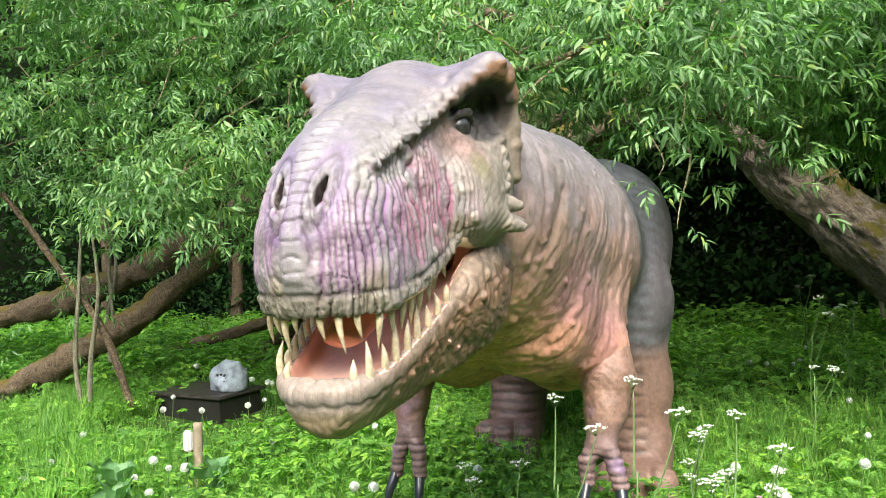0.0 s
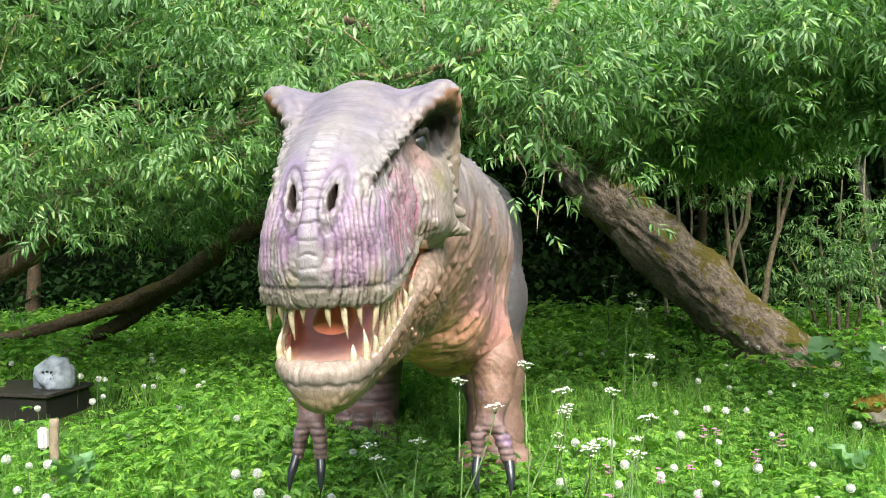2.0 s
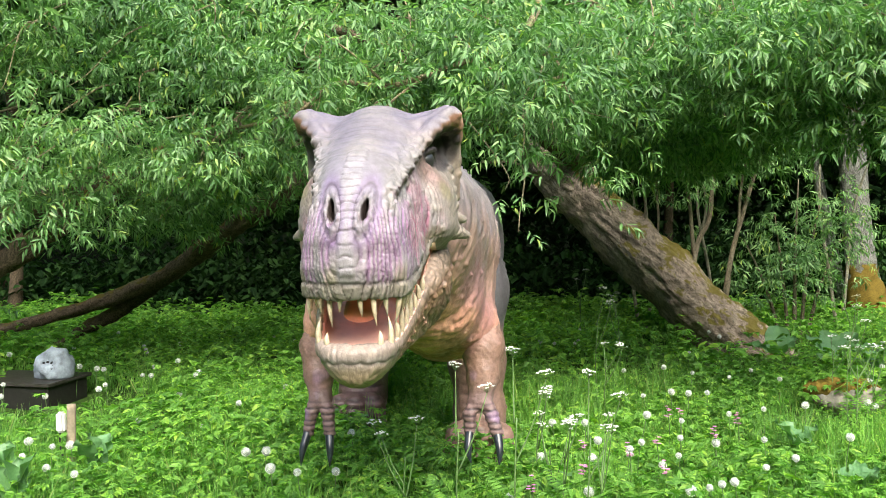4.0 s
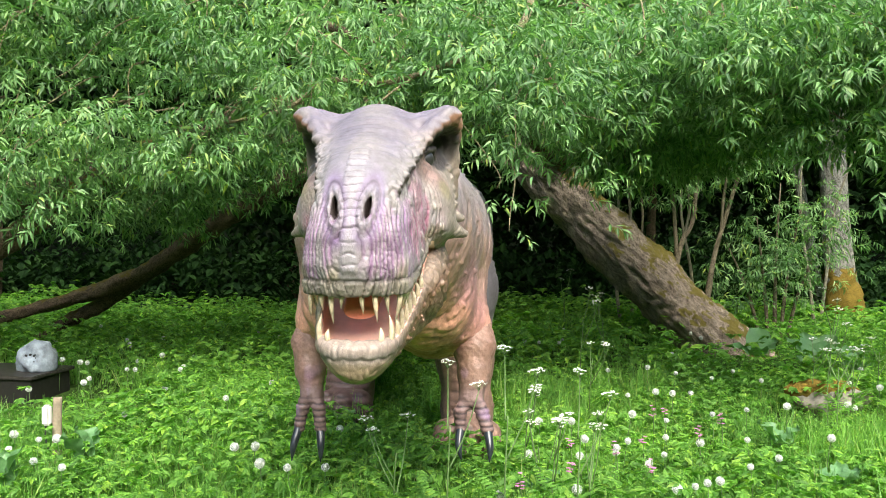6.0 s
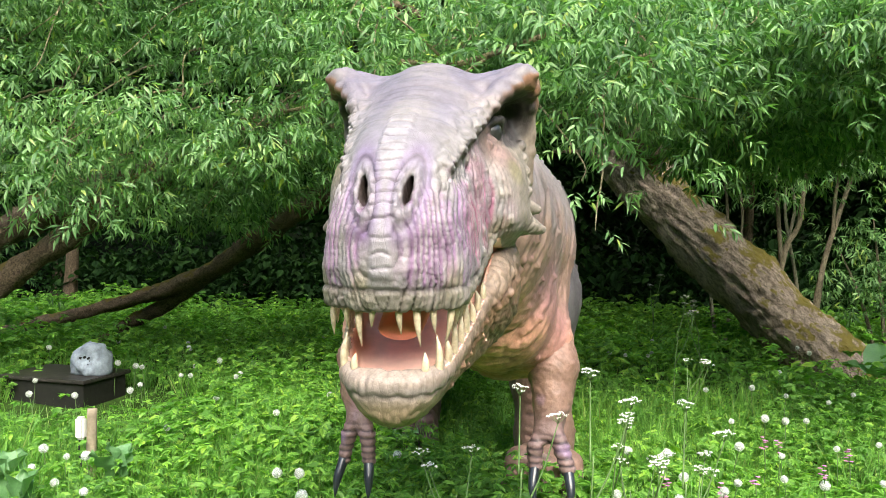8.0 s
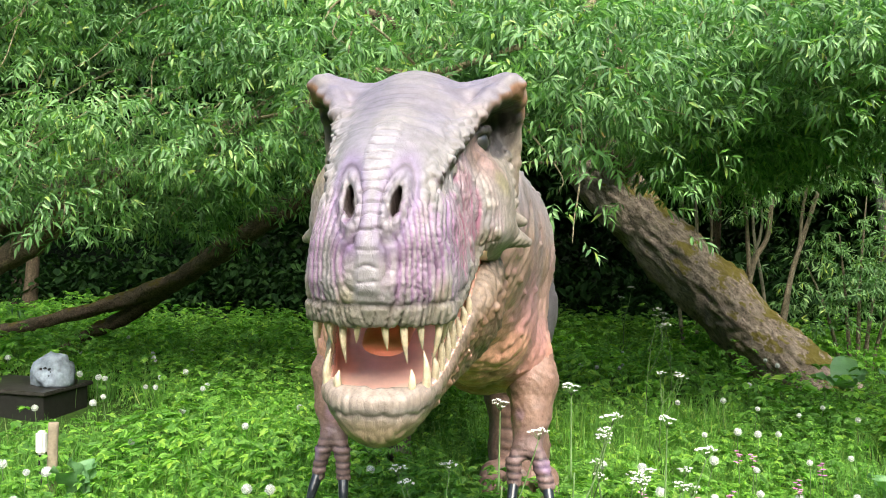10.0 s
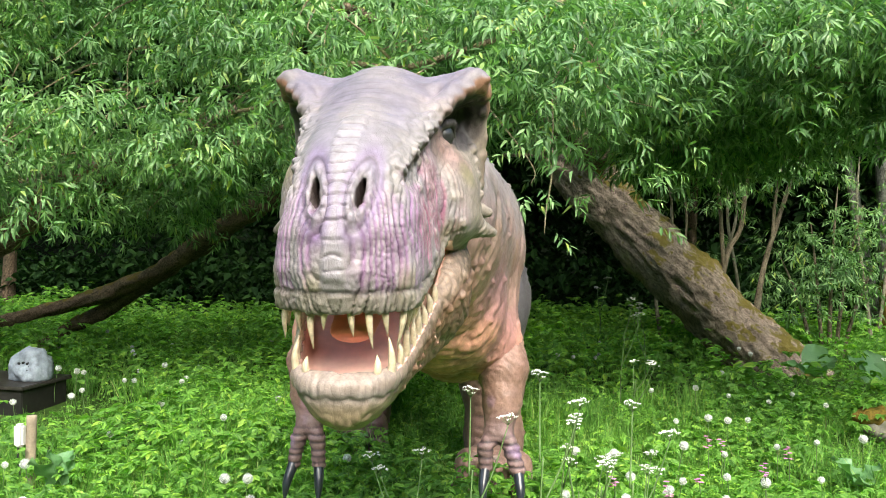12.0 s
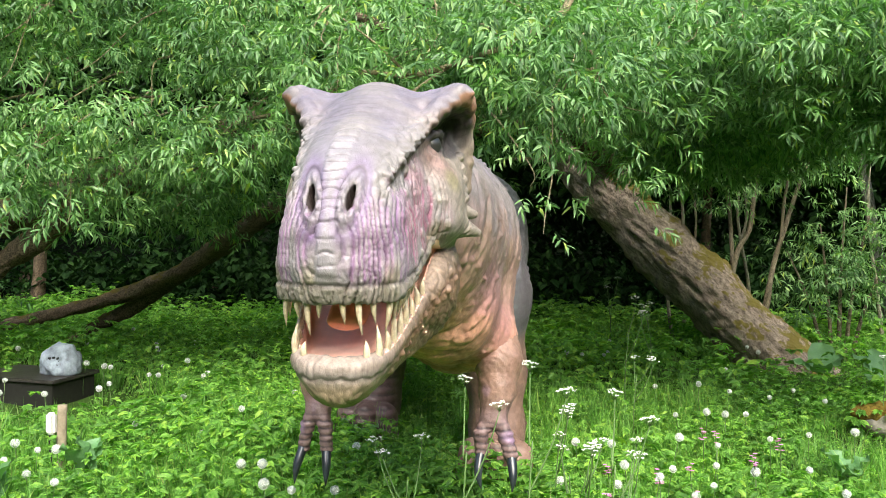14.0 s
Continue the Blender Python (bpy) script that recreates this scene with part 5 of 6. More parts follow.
    def low_left(p):
        edge = np.interp(p[:, 0], (-8, -5.2, -4.4, -3.7, -3.0, -2.4, -1.8, -0.8), (2.0, 2.0, 1.75, 1.4, 1.45, 1.8, 2.1, 2.55))
        return p[:, 2] > edge + 0.06 * (p[:, 1] - 5)

    near_r = np.concatenate([points_in(70, (-1.0, 4.1, 1.4), (2.3, 5.6, 3.05), low_right), points_in(54, (1.2, 4.3, 2.15), (4.4, 6.2, 3.3), low_right), points_in(44, (0.5, 4.5, 1.85), (3.3, 5.5, 3.0), lambda p: p[:, 2] > np.where(p[:, 0] > 0.9, 1.9, 2.15))])
    near_l = points_in(270, (-7.5, 4.5, 1.2), (-0.6, 6.1, 3.5), low_left)
    near_l = near_l[vnoise(near_l * np.array((1, 1, 1.7)), 0.8, 91) > -0.03]
    right = points_in(90, (0.3, 5.2, 2.0), (2.0, 7.0, 3.2), lambda p: (p[:, 2] > 1.98 + 0.08 * np.sin(5 * p[:, 0])) & (p[:, 0] < 0.37 * p[:, 1] - 0.75))
    right = np.concatenate([right, points_in(26, (0.5, 5.6, 1.8), (1.75, 6.6, 2.6), lambda p: p[:, 0] < 0.37 * p[:, 1] - 0.78)])
    far_right = points_in(90, (0.7, 8.9, 2.4), (3.6, 10.6, 4.6), lambda p: (p[:, 0] < 0.38 * p[:, 1] - 0.85) & (p[:, 2] > 2.5 + 0.1 * np.sin(4 * p[:, 0])))
    low = lambda p: p[p[:, 2] < 1.6 + 0.27 * np.hypot(p[:, 0], p[:, 1])]
    near_r, near_l, right = low(near_r), low(near_l), low(right)
    near_l = near_l[(near_l[:, 0] > -3.4) | (np.arange(len(near_l)) % 9 < 5)]
    drape = points_in(38, (-4.6, 5.9, 1.3), (-2.1, 7.2, 2.2), lambda p: p[:, 2] > np.interp(p[:, 0], (-4.6, -3.8, -3.0, -2.1), (1.6, 1.4, 1.62, 2.0)))
    tail = np.array(((-0.45, 4.0, 1.75), (-0.38, 4.0, 1.5), (-0.35, 4.0, 1.9), (-0.1, 4.1, 1.7), (-0.2, 4.1, 1.95), (0.05, 4.2, 1.62), (0.2, 4.3, 1.9)))
    crown("foliage", near_r, (0.18, 0.19, 0.1), 31, tree, SPRIGS, m_willow)
    veil = points_in(34, (-2.3, 4.9, 1.9), (0.3, 6.2, 3.0), lambda p: p[:, 2] > 2.0)
    crown("foliage", veil, (0.19, 0.2, 0.14), 28, tree, SPRIGS, m_willow)
    # unseen clumps added high on the left to shade the foliage below
    over = RNG.uniform((-8.5, 3.8, 3.5), (-2.8, 6.2, 4.8), (42, 3))
    crown("foliage", over, (0.3, 0.3, 0.2), 11, tree, FAR_SPRIGS, m_willow, (0.9, 1.4))
    crown("foliage", tail, (0.12, 0.12, 0.1), 5, tree, SPRIGS, m_willow, (0.7, 1.0))
    crown("foliage", near_l, (0.2, 0.21, 0.1), 28, tree, SPRIGS, m_willow)
    crown("foliage", drape, (0.2, 0.2, 0.1), 26, tree, SPRIGS, m_willow)
    crown("foliage", far_right, (0.28, 0.28, 0.12), 28, tree, SPRIGS, m_willow, (1.1, 1.5))
    crown("foliage", right, (0.22, 0.22, 0.1), 28, tree, SPRIGS, m_willow)
    mid = points_in(270, (-11, 7.6, 2.0), (6.5, 11.0, 6.5), lambda p: ((p[:, 0] < 2.8) | (p[:, 2] > 4.8)) & (p[:, 1] > 8.3 - 0.25 * np.clip(p[:, 0] + 3, -3, 2)) & (p[:, 2] > np.where((p[:, 0] > -1.0) & (p[:, 0] < 3.6) & (p[:, 1] < 9.6), 3.3, 2.5 - 0.1 * np.clip(-p[:, 0] - 2, 0, 6))))
    mid = mid[(mid[:, 0] > -3.0) | (np.arange(len(mid)) % 5 > 1)]
    crown("foliage", mid, (0.45, 0.45, 0.35), 13, tree, FAR_SPRIGS, m_willow)
    # added canopy, mostly out of view, that blocks light from the hollow behind
    top = points_in(330, (-10, 7.5, 4.6), (8, 13.5, 7.5), lambda p: (p[:, 2] > 4.6 + 0.15 * (13.5 - p[:, 1])) & (p[:, 1] > 9.0))
    crown("foliage", top, (0.55, 0.55, 0.3), 9, tree, FAR_SPRIGS, m_willow, (1.7, 2.5))
    # second added layer further back, for the same shading
    roof = points_in(105, (-6, 10.0, 5.0), (9, 14.0, 7.5), lambda p: p[:, 2] > 5.0 + 0.12 * (p[:, 1] - 10))
    crown("foliage", roof, (0.6, 0.6, 0.3), 12, tree, FAR_SPRIGS, m_willow, (1.7, 2.5))
    # young shoots that stand on the leaning trunk
    shoots = (
        [(1.56, 8.72, 0.82, 0.046), (1.66, 8.74, 1.22, 0.036), (1.78, 8.75, 1.46, 0.033), (1.83, 8.75, 1.94, 0.028), (1.93, 8.75, 2.3, 0.023), (2.05, 8.75, 2.75, 0.014)],
        [(1.6, 8.73, 1.06, 0.03), (1.57, 8.75, 1.58, 0.026), (1.54, 8.76, 1.94, 0.024), (1.66, 8.76, 2.55, 0.014)],
        [(1.93, 8.7, 0.5, 0.044), (2.02, 8.74, 1.04, 0.036), (2.14, 8.76, 1.46, 0.03), (2.26, 8.76, 1.88, 0.028), (2.41, 8.76, 2.3, 0.022), (2.6, 8.76, 2.8, 0.014)],
        [(2.1, 8.75, 1.34, 0.024), (2.13, 8.76, 1.76, 0.021), (2.22, 8.77, 2.25, 0.017), (2.3, 8.77, 2.7, 0.01)],
        [(1.04, 8.66, 1.25, 0.018), (1.05, 8.64, 1.6, 0.015), (1.0, 8.62, 2.0, 0.012), (1.03, 8.6, 2.4, 0.006)],
        [(1.18, 8.68, 1.12, 0.02), (1.2, 8.66, 1.5, 0.016), (1.17, 8.64, 1.95, 0.013), (1.24, 8.62, 2.4, 0.006)],
    )
    for i, pts in enumerate(shoots):
        bb = Bag()
        limb(bb, [(x, y, z, r * 0.8) for x, y, z, r in pts], 9, 8 * len(pts), 0.12, 80 + i)
        part("shoot", bb.mesh("shoot", [m_shoot]), tree, "young grey-brown shoot growing up from the trunk")
    tufts = RNG.uniform((0.95, 8.3, 1.75), (2.7, 8.8, 2.7), (26, 3))
    crown("foliage", tufts, (0.16, 0.12, 0.1), 12, tree, SPRIGS, m_willow, (0.8, 1.2))
    # fine branches that carry the clumps
    bb = Bag()
    for c in np.concatenate([near_r[::2], near_l[::2], right[::2], drape[::2], tail[:3]]):
        a = c + np.array((RNG.normal(0, 0.3), RNG.uniform(0.6, 1.4), RNG.uniform(0.25, 0.7)))
        m = (a + c) / 2 + np.array((RNG.normal(0, 0.1), RNG.normal(0, 0.1), 0.12))
        e = c + (c - a) * 0.1 + np.array((RNG.normal(0, 0.08), 0, -0.06))
        limb(bb, [(*a, 0.011), (*m, 0.007), (*c, 0.004), (*e, 0.0015)], 5, 14, 0.1, int(RNG.integers(999)))
    part("twig", bb.mesh("twig", [m_twig]), tree, "thin brown twigs")["kind"] = "stuff"


m_shoot = bark_material("grey_shoot", (0.09, 0.075, 0.055), (0.24, 0.21, 0.155), (0.17, 0.145, 0.05), 0.25, 3.0)
build_willow()


# ---- trees and shrubs behind ----
m_moss = plain("brown_moss", (0.165, 0.115, 0.024), 0.95, 0.5, 60, 0.1, 0.02)
def build_tree(name, label, trunk_pts, centres, per, spread, bark, leaf):
    tree = empty(name, (0, 0, 0))
    tagged(tree, label, "tree")
    b = Bag()
    limb(b, trunk_pts, 14, 40, 0.06, 5)
    part("trunk", b.mesh("trunk", [bark]), tree)
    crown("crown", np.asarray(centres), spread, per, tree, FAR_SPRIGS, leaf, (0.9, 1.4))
    return tree


def cloud(n, lo, hi):
    return RNG.uniform(lo, hi, (n, 3))


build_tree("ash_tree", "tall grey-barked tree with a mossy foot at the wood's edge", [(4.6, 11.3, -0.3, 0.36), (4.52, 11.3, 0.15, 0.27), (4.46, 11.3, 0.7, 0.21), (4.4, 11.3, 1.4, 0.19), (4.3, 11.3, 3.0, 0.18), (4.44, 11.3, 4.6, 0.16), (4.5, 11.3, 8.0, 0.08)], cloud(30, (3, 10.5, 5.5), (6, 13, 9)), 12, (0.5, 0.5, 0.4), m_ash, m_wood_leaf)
mb = Bag()
limb(mb, [(4.56, 11.28, -0.2, 0.37), (4.53, 11.28, 0.15, 0.29), (4.47, 11.28, 0.5, 0.235), (4.45, 11.29, 0.78, 0.2)], 24, 30, 0.1, 8)
part("moss", mb.mesh("moss", [m_moss]), bpy.data.objects["ash_tree"], "brown-green moss round the foot")
build_tree("young_tree", "slim leaning grey young tree beside the taller one", [(4.55, 11.8, -0.1, 0.1), (4.36, 11.8, 0.4, 0.09), (4.02, 11.8, 2.14, 0.07), (3.7, 11.8, 4.0, 0.04)], cloud(10, (3, 11.3, 3), (4.2, 12.3, 4.6)), 10, (0.35, 0.35, 0.3), m_ash, m_wood_leaf)


def build_shrub(at, stems, leafy, h):
    sh = empty("elder_shrub", at)
    tagged(sh, "thin grey-stemmed shrub with sparse leaves behind the willow", "shrub", "shrubs behind the willow")
    for s in range(max(2, stems - 1)):
        b = Bag()
        dx, dy = RNG.uniform(-0.5, 0.5), RNG.uniform(-0.2, 0.2)
        limb(b, [(dx * 0.2, dy, -0.1, 0.024), (dx * 0.5 + RNG.uniform(-0.12, 0.12), dy, h * 0.3, 0.021), (dx * 0.8 + RNG.uniform(-0.18, 0.18), dy, h * 0.65, 0.017), (dx * 1.5, dy, h, 0.008)], 7, 24, 0.1, int(RNG.integers(999)))
        part("stem", b.mesh("stem", [m_stemwood]), sh)
    c = RNG.uniform((-0.8, -0.3, h * 0.35), (0.8, 0.4, h * 1.05), (leafy, 3))
    crown("foliage", c, (0.2, 0.2, 0.18), 8, sh, SPRIGS, m_willow, (0.8, 1.2))


m_stemwood = bark_material("grey_stem", (0.12, 0.12, 0.09), (0.27, 0.26, 0.2), (0.2, 0.2, 0.1), 0.1, 3.0)
for at, st, lf, h in (((2.0, 9.6, 0), 3, 4, 2.6), ((3.7, 10.2, 0), 3, 9, 2.4), ((1.2, 9.7, 0), 3, 4, 2.5), ((-5.35, 5.2, 0), 2, 4, 1.7), ((-6.4, 6.8, 0), 3, 6, 2.0)):
    build_shrub(at, st, lf, h)


def build_bush(at):
    bush = empty("willow_bush", at)
    tagged(bush, "leafy green willow bush beside the foot of the leaning trunk", "shrub")
    for dx, h in ((-0.12, 1.5), (0.02, 1.9), (0.16, 1.7), (0.3, 1.3), (-0.3, 1.2)):
        b = Bag()
        limb(b, [(dx * 0.4, 0, -0.1, 0.026), (dx * 0.8, 0.02, h * 0.35, 0.02), (dx * 1.3, 0, h * 0.7, 0.014), (dx * 1.9, -0.05, h, 0.006)], 7, 24, 0.1, int(RNG.integers(999)))
        part("stem", b.mesh("stem", [m_shoot]), bush)
    c = RNG.uniform((-0.62, -0.35, 0.35), (0.62, 0.2, 1.8), (30, 3))
    c = c[np.abs(c[:, 0]) < 0.25 + 0.42 * np.sin(np.clip(c[:, 2] / 1.9, 0, 1) * np.pi)]
    crown("foliage", c, (0.15, 0.13, 0.1), 13, bush, SPRIGS, m_willow, (0.8, 1.2))


build_bush((2.8, 9.05, 0))


def build_woods():
    """Broad-leaved thicket that closes the view behind the willow."""
    tmpl = []
    for _ in range(4):
        out = []
        for i in range(9):
            l = RNG.uniform(0.1, 0.17)
            v, t, q = leaf_short(l, l * 0.62)
            out.append((turned(v, RNG.uniform(-0.5, 0.5), RNG.uniform(0, 0.8), RNG.uniform(0, 6.28), RNG.normal(0, 0.16, 3)), t, q))
        tmpl.append(gather(out))
    n = 7200
    x = RNG.uniform(-16, 13, n)
    z = RNG.uniform(0.1, 10, n) * RNG.uniform(0.35, 1, n)
    y = RNG.uniform(12.5, 17, n) + 0.15 * np.abs(x) * RNG.uniform(-1, 0.4, n)
    pos = np.stack([x, y, z], 1)
    clump = vnoise(pos, 0.8, 5)
    pos = pos[clump > np.where((z < 2.6) & (x > -5) & (x < 8), 0.0, -0.2)]
    low = np.concatenate([RNG.uniform((-9, 11.5, 0.1), (8, 13, 0.9), (1400, 3)), RNG.uniform((-6, 12.6, 0.3), (9, 14.2, 3.2), (2600, 3))])
    pos = np.concatenate([pos, low])
    k = len(pos)
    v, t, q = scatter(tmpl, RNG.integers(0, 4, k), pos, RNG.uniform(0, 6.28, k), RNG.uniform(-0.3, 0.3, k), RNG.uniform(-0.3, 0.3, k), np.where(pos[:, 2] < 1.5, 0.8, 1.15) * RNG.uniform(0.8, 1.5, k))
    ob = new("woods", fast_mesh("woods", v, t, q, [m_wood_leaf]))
    tagged(ob, "dark green broad-leaved thicket behind the meadow", "woodland", kind="stuff")
    for i, tx in enumerate((-12.5, -10.2, -8.3, -6.4, -4.0, -2.2, -0.4, 1.9, 6.4, 8.1)):
        b = Bag()
        ty, r = 13 + 1.5 * math.sin(i * 2.3), 0.1 + 0.05 * math.sin(i * 1.7)
        limb(b, [(tx, ty, -0.2, r * 1.4), (tx + 0.1, ty, 1.5, r), (tx - 0.15 + 0.1 * i % 0.4, ty, 5, r * 0.8), (tx, ty, 9, r * 0.4)], 9, 24, 0.08, i)
        ob = new("tree_trunk", b.mesh("tree_trunk", [m_limb]))
        tagged(ob, "dim bare trunk among the thicket's leaves", "tree trunk", "trunks in the thicket")


build_woods()

# ---- things in the meadow ----
def box_mesh(name, size, mats, bev=0.006):
    bm = bmesh.new()
    bmesh.ops.create_cube(bm, size=1)
    bmesh.ops.scale(bm, vec=size, verts=bm.verts)
    bmesh.ops.bevel(bm, geom=bm.edges[:], offset=bev, segments=2, affect="EDGES")
    me = bpy.data.meshes.new(name)
    bm.to_mesh(me)
    bm.free()
    for m in mats:
        me.materials.append(m)
    return me


def build_box():
    at = (-4.62, 5.95, -0.06)
    bx = empty("equipment_box", at)
    bx.matrix_basis = pose(*at, 0, 0, -8)
    tagged(bx, "low black wooden equipment box half sunk in the meadow", "box")
    body = part("body", box_mesh("body", (0.78, 0.5, 0.26), [m_black]), bx)
    body.location = (0, 0, 0.08)
    lid = part("lid", box_mesh("lid", (0.84, 0.56, 0.03), [m_lid]), bx, "flat black lid with pale specks")
    lid.location = (0, 0, 0.2285)
    return bx


build_box()


def build_rock():
    bm = bmesh.new()
    bmesh.ops.create_icosphere(bm, subdivisions=4, radius=1)
    for v in bm.verts:
        p = v.co.copy()
        n = noise.noise(p * 1.6) * 0.25 + abs(noise.noise(p * 3.0)) * 0.16 + noise.noise(p * 7.0) * 0.05
        p = p * (1 + n)
        p.z = max(p.z, -0.62)
        p = Vector((p.x * 0.165 * (1 - 0.24 * p.z), p.y * 0.14, (p.z + 0.62) * 0.155))
        v.co = p
    me = bpy.data.meshes.new("rock_shell")
    bm.to_mesh(me)
    bm.free()
    for pl in me.polygons:
        pl.use_smooth = True
    me.materials.append(m_rock)
    at = (-4.36, 5.93, 0.1835)
    rk = empty("rock_loudspeaker", at)
    tagged(rk, "grey artificial rock loudspeaker sitting on the black box", "loudspeaker")
    part("shell", me, rk)
    for i, (dx, dz) in enumerate(((-0.035, 0.145), (0.0, 0.152), (0.035, 0.145), (-0.05, 0.12), (0.05, 0.12), (-0.035, 0.095), (0.0, 0.088), (0.035, 0.095))):
        h = part("grille_hole", box_mesh("grille_hole", (0.022, 0.03, 0.016), [m_hole], 0.005), rk, "dark grille slot")
        h.location = (dx, -0.118 - 0.02 * (0.14 - abs(dx)), dz)
        h.rotation_euler = (0, math.atan2(dz - 0.12, dx + 1e-6) + 1.57, 0)


build_rock()


def build_stake():
    at = (-3.03, 3.79, 0)
    st = empty("wooden_stake", at)
    tagged(st, "short round weathered wooden stake driven into the meadow", "stake")
    b = Bag()
    limb(b, [(0, 0, -0.1, 0.027), (0.004, 0, 0.2, 0.026), (0.01, 0, 0.43, 0.025)], 14, 16, 0.04, 4)
    part("post", b.mesh("post", [m_stake]), st)
    sw = empty("outdoor_sensor", at)
    tagged(sw, "small white plastic outdoor box fixed to the wooden stake", "sensor")
    c = part("case", box_mesh("case", (0.052, 0.045, 0.12), [m_white], 0.012), sw)
    c.location = (-0.042, -0.022, 0.33)
    c2 = Bag()
    limb(c2, [(-0.05, -0.02, 0.28, 0.005), (-0.055, -0.02, 0.2, 0.005), (-0.03, -0.03, 0.1, 0.005), (-0.03, -0.02, -0.02, 0.005)], 6, 20, 0)
    part("cable", c2.mesh("cable", [m_cable]), sw, "thin black cable")


build_stake()


def build_log():
    lg = empty("fallen_log", (2.1, 5.6, 0))
    lg.matrix_basis = Matrix()
    tagged(lg, "short pale fallen log with a thick cap of brown moss", "log")
    b = Bag()
    limb(b, [(1.8, 5.56, 0.13, 0.03), (1.88, 5.55, 0.11, 0.08), (2.02, 5.52, 0.09, 0.105), (2.16, 5.5, 0.1, 0.1), (2.26, 5.5, 0.12, 0.075), (2.36, 5.5, 0.15, 0.02)], 24, 40, 0.16, 9)
    part("wood", b.mesh("wood", [m_cut]), lg)
    c = Bag()
    limb(c, [(1.74, 5.57, 0.165, 0.03), (1.82, 5.56, 0.175, 0.06), (1.95, 5.54, 0.185, 0.075), (2.12, 5.53, 0.19, 0.07), (2.22, 5.54, 0.185, 0.05), (2.28, 5.54, 0.18, 0.015)], 24, 40, 0.2, 10)
    part("moss", c.mesh("moss", [m_moss]), lg, "orange-brown moss")


build_log()

# ---- flowers ----
m_down, down_nt, down_b = shader("sheer_down", 0.95, 0.1)
down_b.inputs["Base Color"].default_value = (0.6, 0.64, 0.58, 1)
down_mix = down_nt.nodes.new("ShaderNodeMixShader")
down_mix.inputs[0].default_value = 0.45
down_nt.links.new(down_nt.nodes.new("ShaderNodeBsdfTransparent").outputs[0], down_mix.inputs[1])
down_nt.links.new(down_b.outputs[0], down_mix.inputs[2])
down_nt.links.new(down_mix.outputs[0], down_nt.nodes["Material Output"].inputs[0])


def build_dandelion():
    d = empty("dandelion_clock", (0, 0, 0))
    tagged(d, "round white dandelion seed head on a thin green stalk", "flower", "dandelion clocks in the meadow")
    b = Bag()
    limb(b, [(0, 0, -0.3, 0.003), (0.01, 0, -0.15, 0.003), (0, 0, 0, 0.0026)], 5, 10, 0)
    part("stalk", b.mesh("stalk", [m_stem]), d)
    r = np.random.default_rng(5)
    out = []
    k = 90
    i = np.arange(k) + 0.5
    ph, th = np.arccos(1 - 2 * i / k), np.pi * (1 + 5 ** 0.5) * i
    for a, t in zip(ph, th):
        w = np.array((math.sin(a) * math.cos(t), math.sin(a) * math.sin(t), math.cos(a)))
        e = np.cross(w, (0.3, 0.5, 0.8))
        e /= np.linalg.norm(e)
        f = np.cross(w, e)
        rad = 0.023 * r.uniform(0.92, 1.06)
        pts, tris = [w * 0.005 + e * 0.0002, w * 0.005 - e * 0.0002, w * rad], [(0, 1, 2)]
        for b in np.arange(9) * 0.698 + r.uniform(0, 1):
            way = e * math.cos(b) + f * math.sin(b)
            side = np.cross(w, way) * 0.0006
            n = len(pts)
            pts += [w * rad - side, w * rad + side, w * (rad + 0.005) + way * 0.0075]
            tris.append((n, n + 1, n + 2))
        out.append((np.array(pts), tris, []))
    v, t, q = gather(out)
    part("seed_head", fast_mesh("seed_head", v, t, None, [m_fluff]), d, "white fluffy globe")
    haze = bmesh.new()
    bmesh.ops.create_icosphere(haze, subdivisions=2, radius=0.0225)
    me = bpy.data.meshes.new("down")
    haze.to_mesh(me)
    haze.free()
    me.materials.append(m_down)
    part("down", me, d, "sheer grey-white down between the seeds")
    s = Bag()
    v, t, q = tube([(0, 0, -0.006), (0, 0, 0.0), (0, 0, 0.008)], [0.004, 0.008, 0.004], 8)
    s.add(v, t, q)
    part("seed_base", s.mesh("seed_base", [m_stake]), d)
    return d


DANDELIONS = [(-1.62, 3.11), (-1.45, 2.98), (-1.3, 3.14), (-1.34, 3.73), (-2.77, 3.1), (-2.99, 3.25), (-2.59, 3.04), (-3.16, 3.58), (-2.93, 3.43), (-3.6, 5.31), (-3.46, 5.66), (-3.35, 6.11), (-1.85, 3.43), (-1.72, 3.37), (0.45, 5.89), (0.77, 5.91), (0.93, 5.6), (0.46, 4.94), (0.75, 4.86), (0.38, 4.26), (0.56, 4.12), (0.03, 3.71), (0.17, 3.46), (0.31, 3.32), (0.46, 3.65), (0.42, 3.49), (-0.09, 2.9), (0.36, 2.89), (0.46, 2.98), (0.52, 3.0), (0.55, 2.9), (0.76, 3.15), (1.37, 3.74), (1.45, 5.91), (-0.44, 2.75), (-0.29, 3.41), (0.24, 3.54), (-4.01, 6.93), (-4.04, 6.02)]


def plant_dandelions():
    d = build_dandelion()
    spots = [(x, y, 0.27) for x, y in DANDELIONS]
    for _ in range(100):
        x, y = RNG.uniform(-5.5, 3.5), RNG.uniform(3.2, 8.5)
        if -1.9 < x < -0.3 and y > 3.6:
            continue
        if -2.0 < x < -0.7 and y < 5:
            continue
        spots.append((x, y, RNG.uniform(0.2, 0.3)))
    d.matrix_basis = pose(*spots[0])
    for x, y, z in spots[1:]:
        copy_thing(d, pose(x, y, z + RNG.uniform(-0.03, 0.03), RNG.uniform(-8, 8), RNG.uniform(-8, 8), RNG.uniform(0, 360)) @ Matrix.Scale(RNG.uniform(0.6, 0.95), 4))


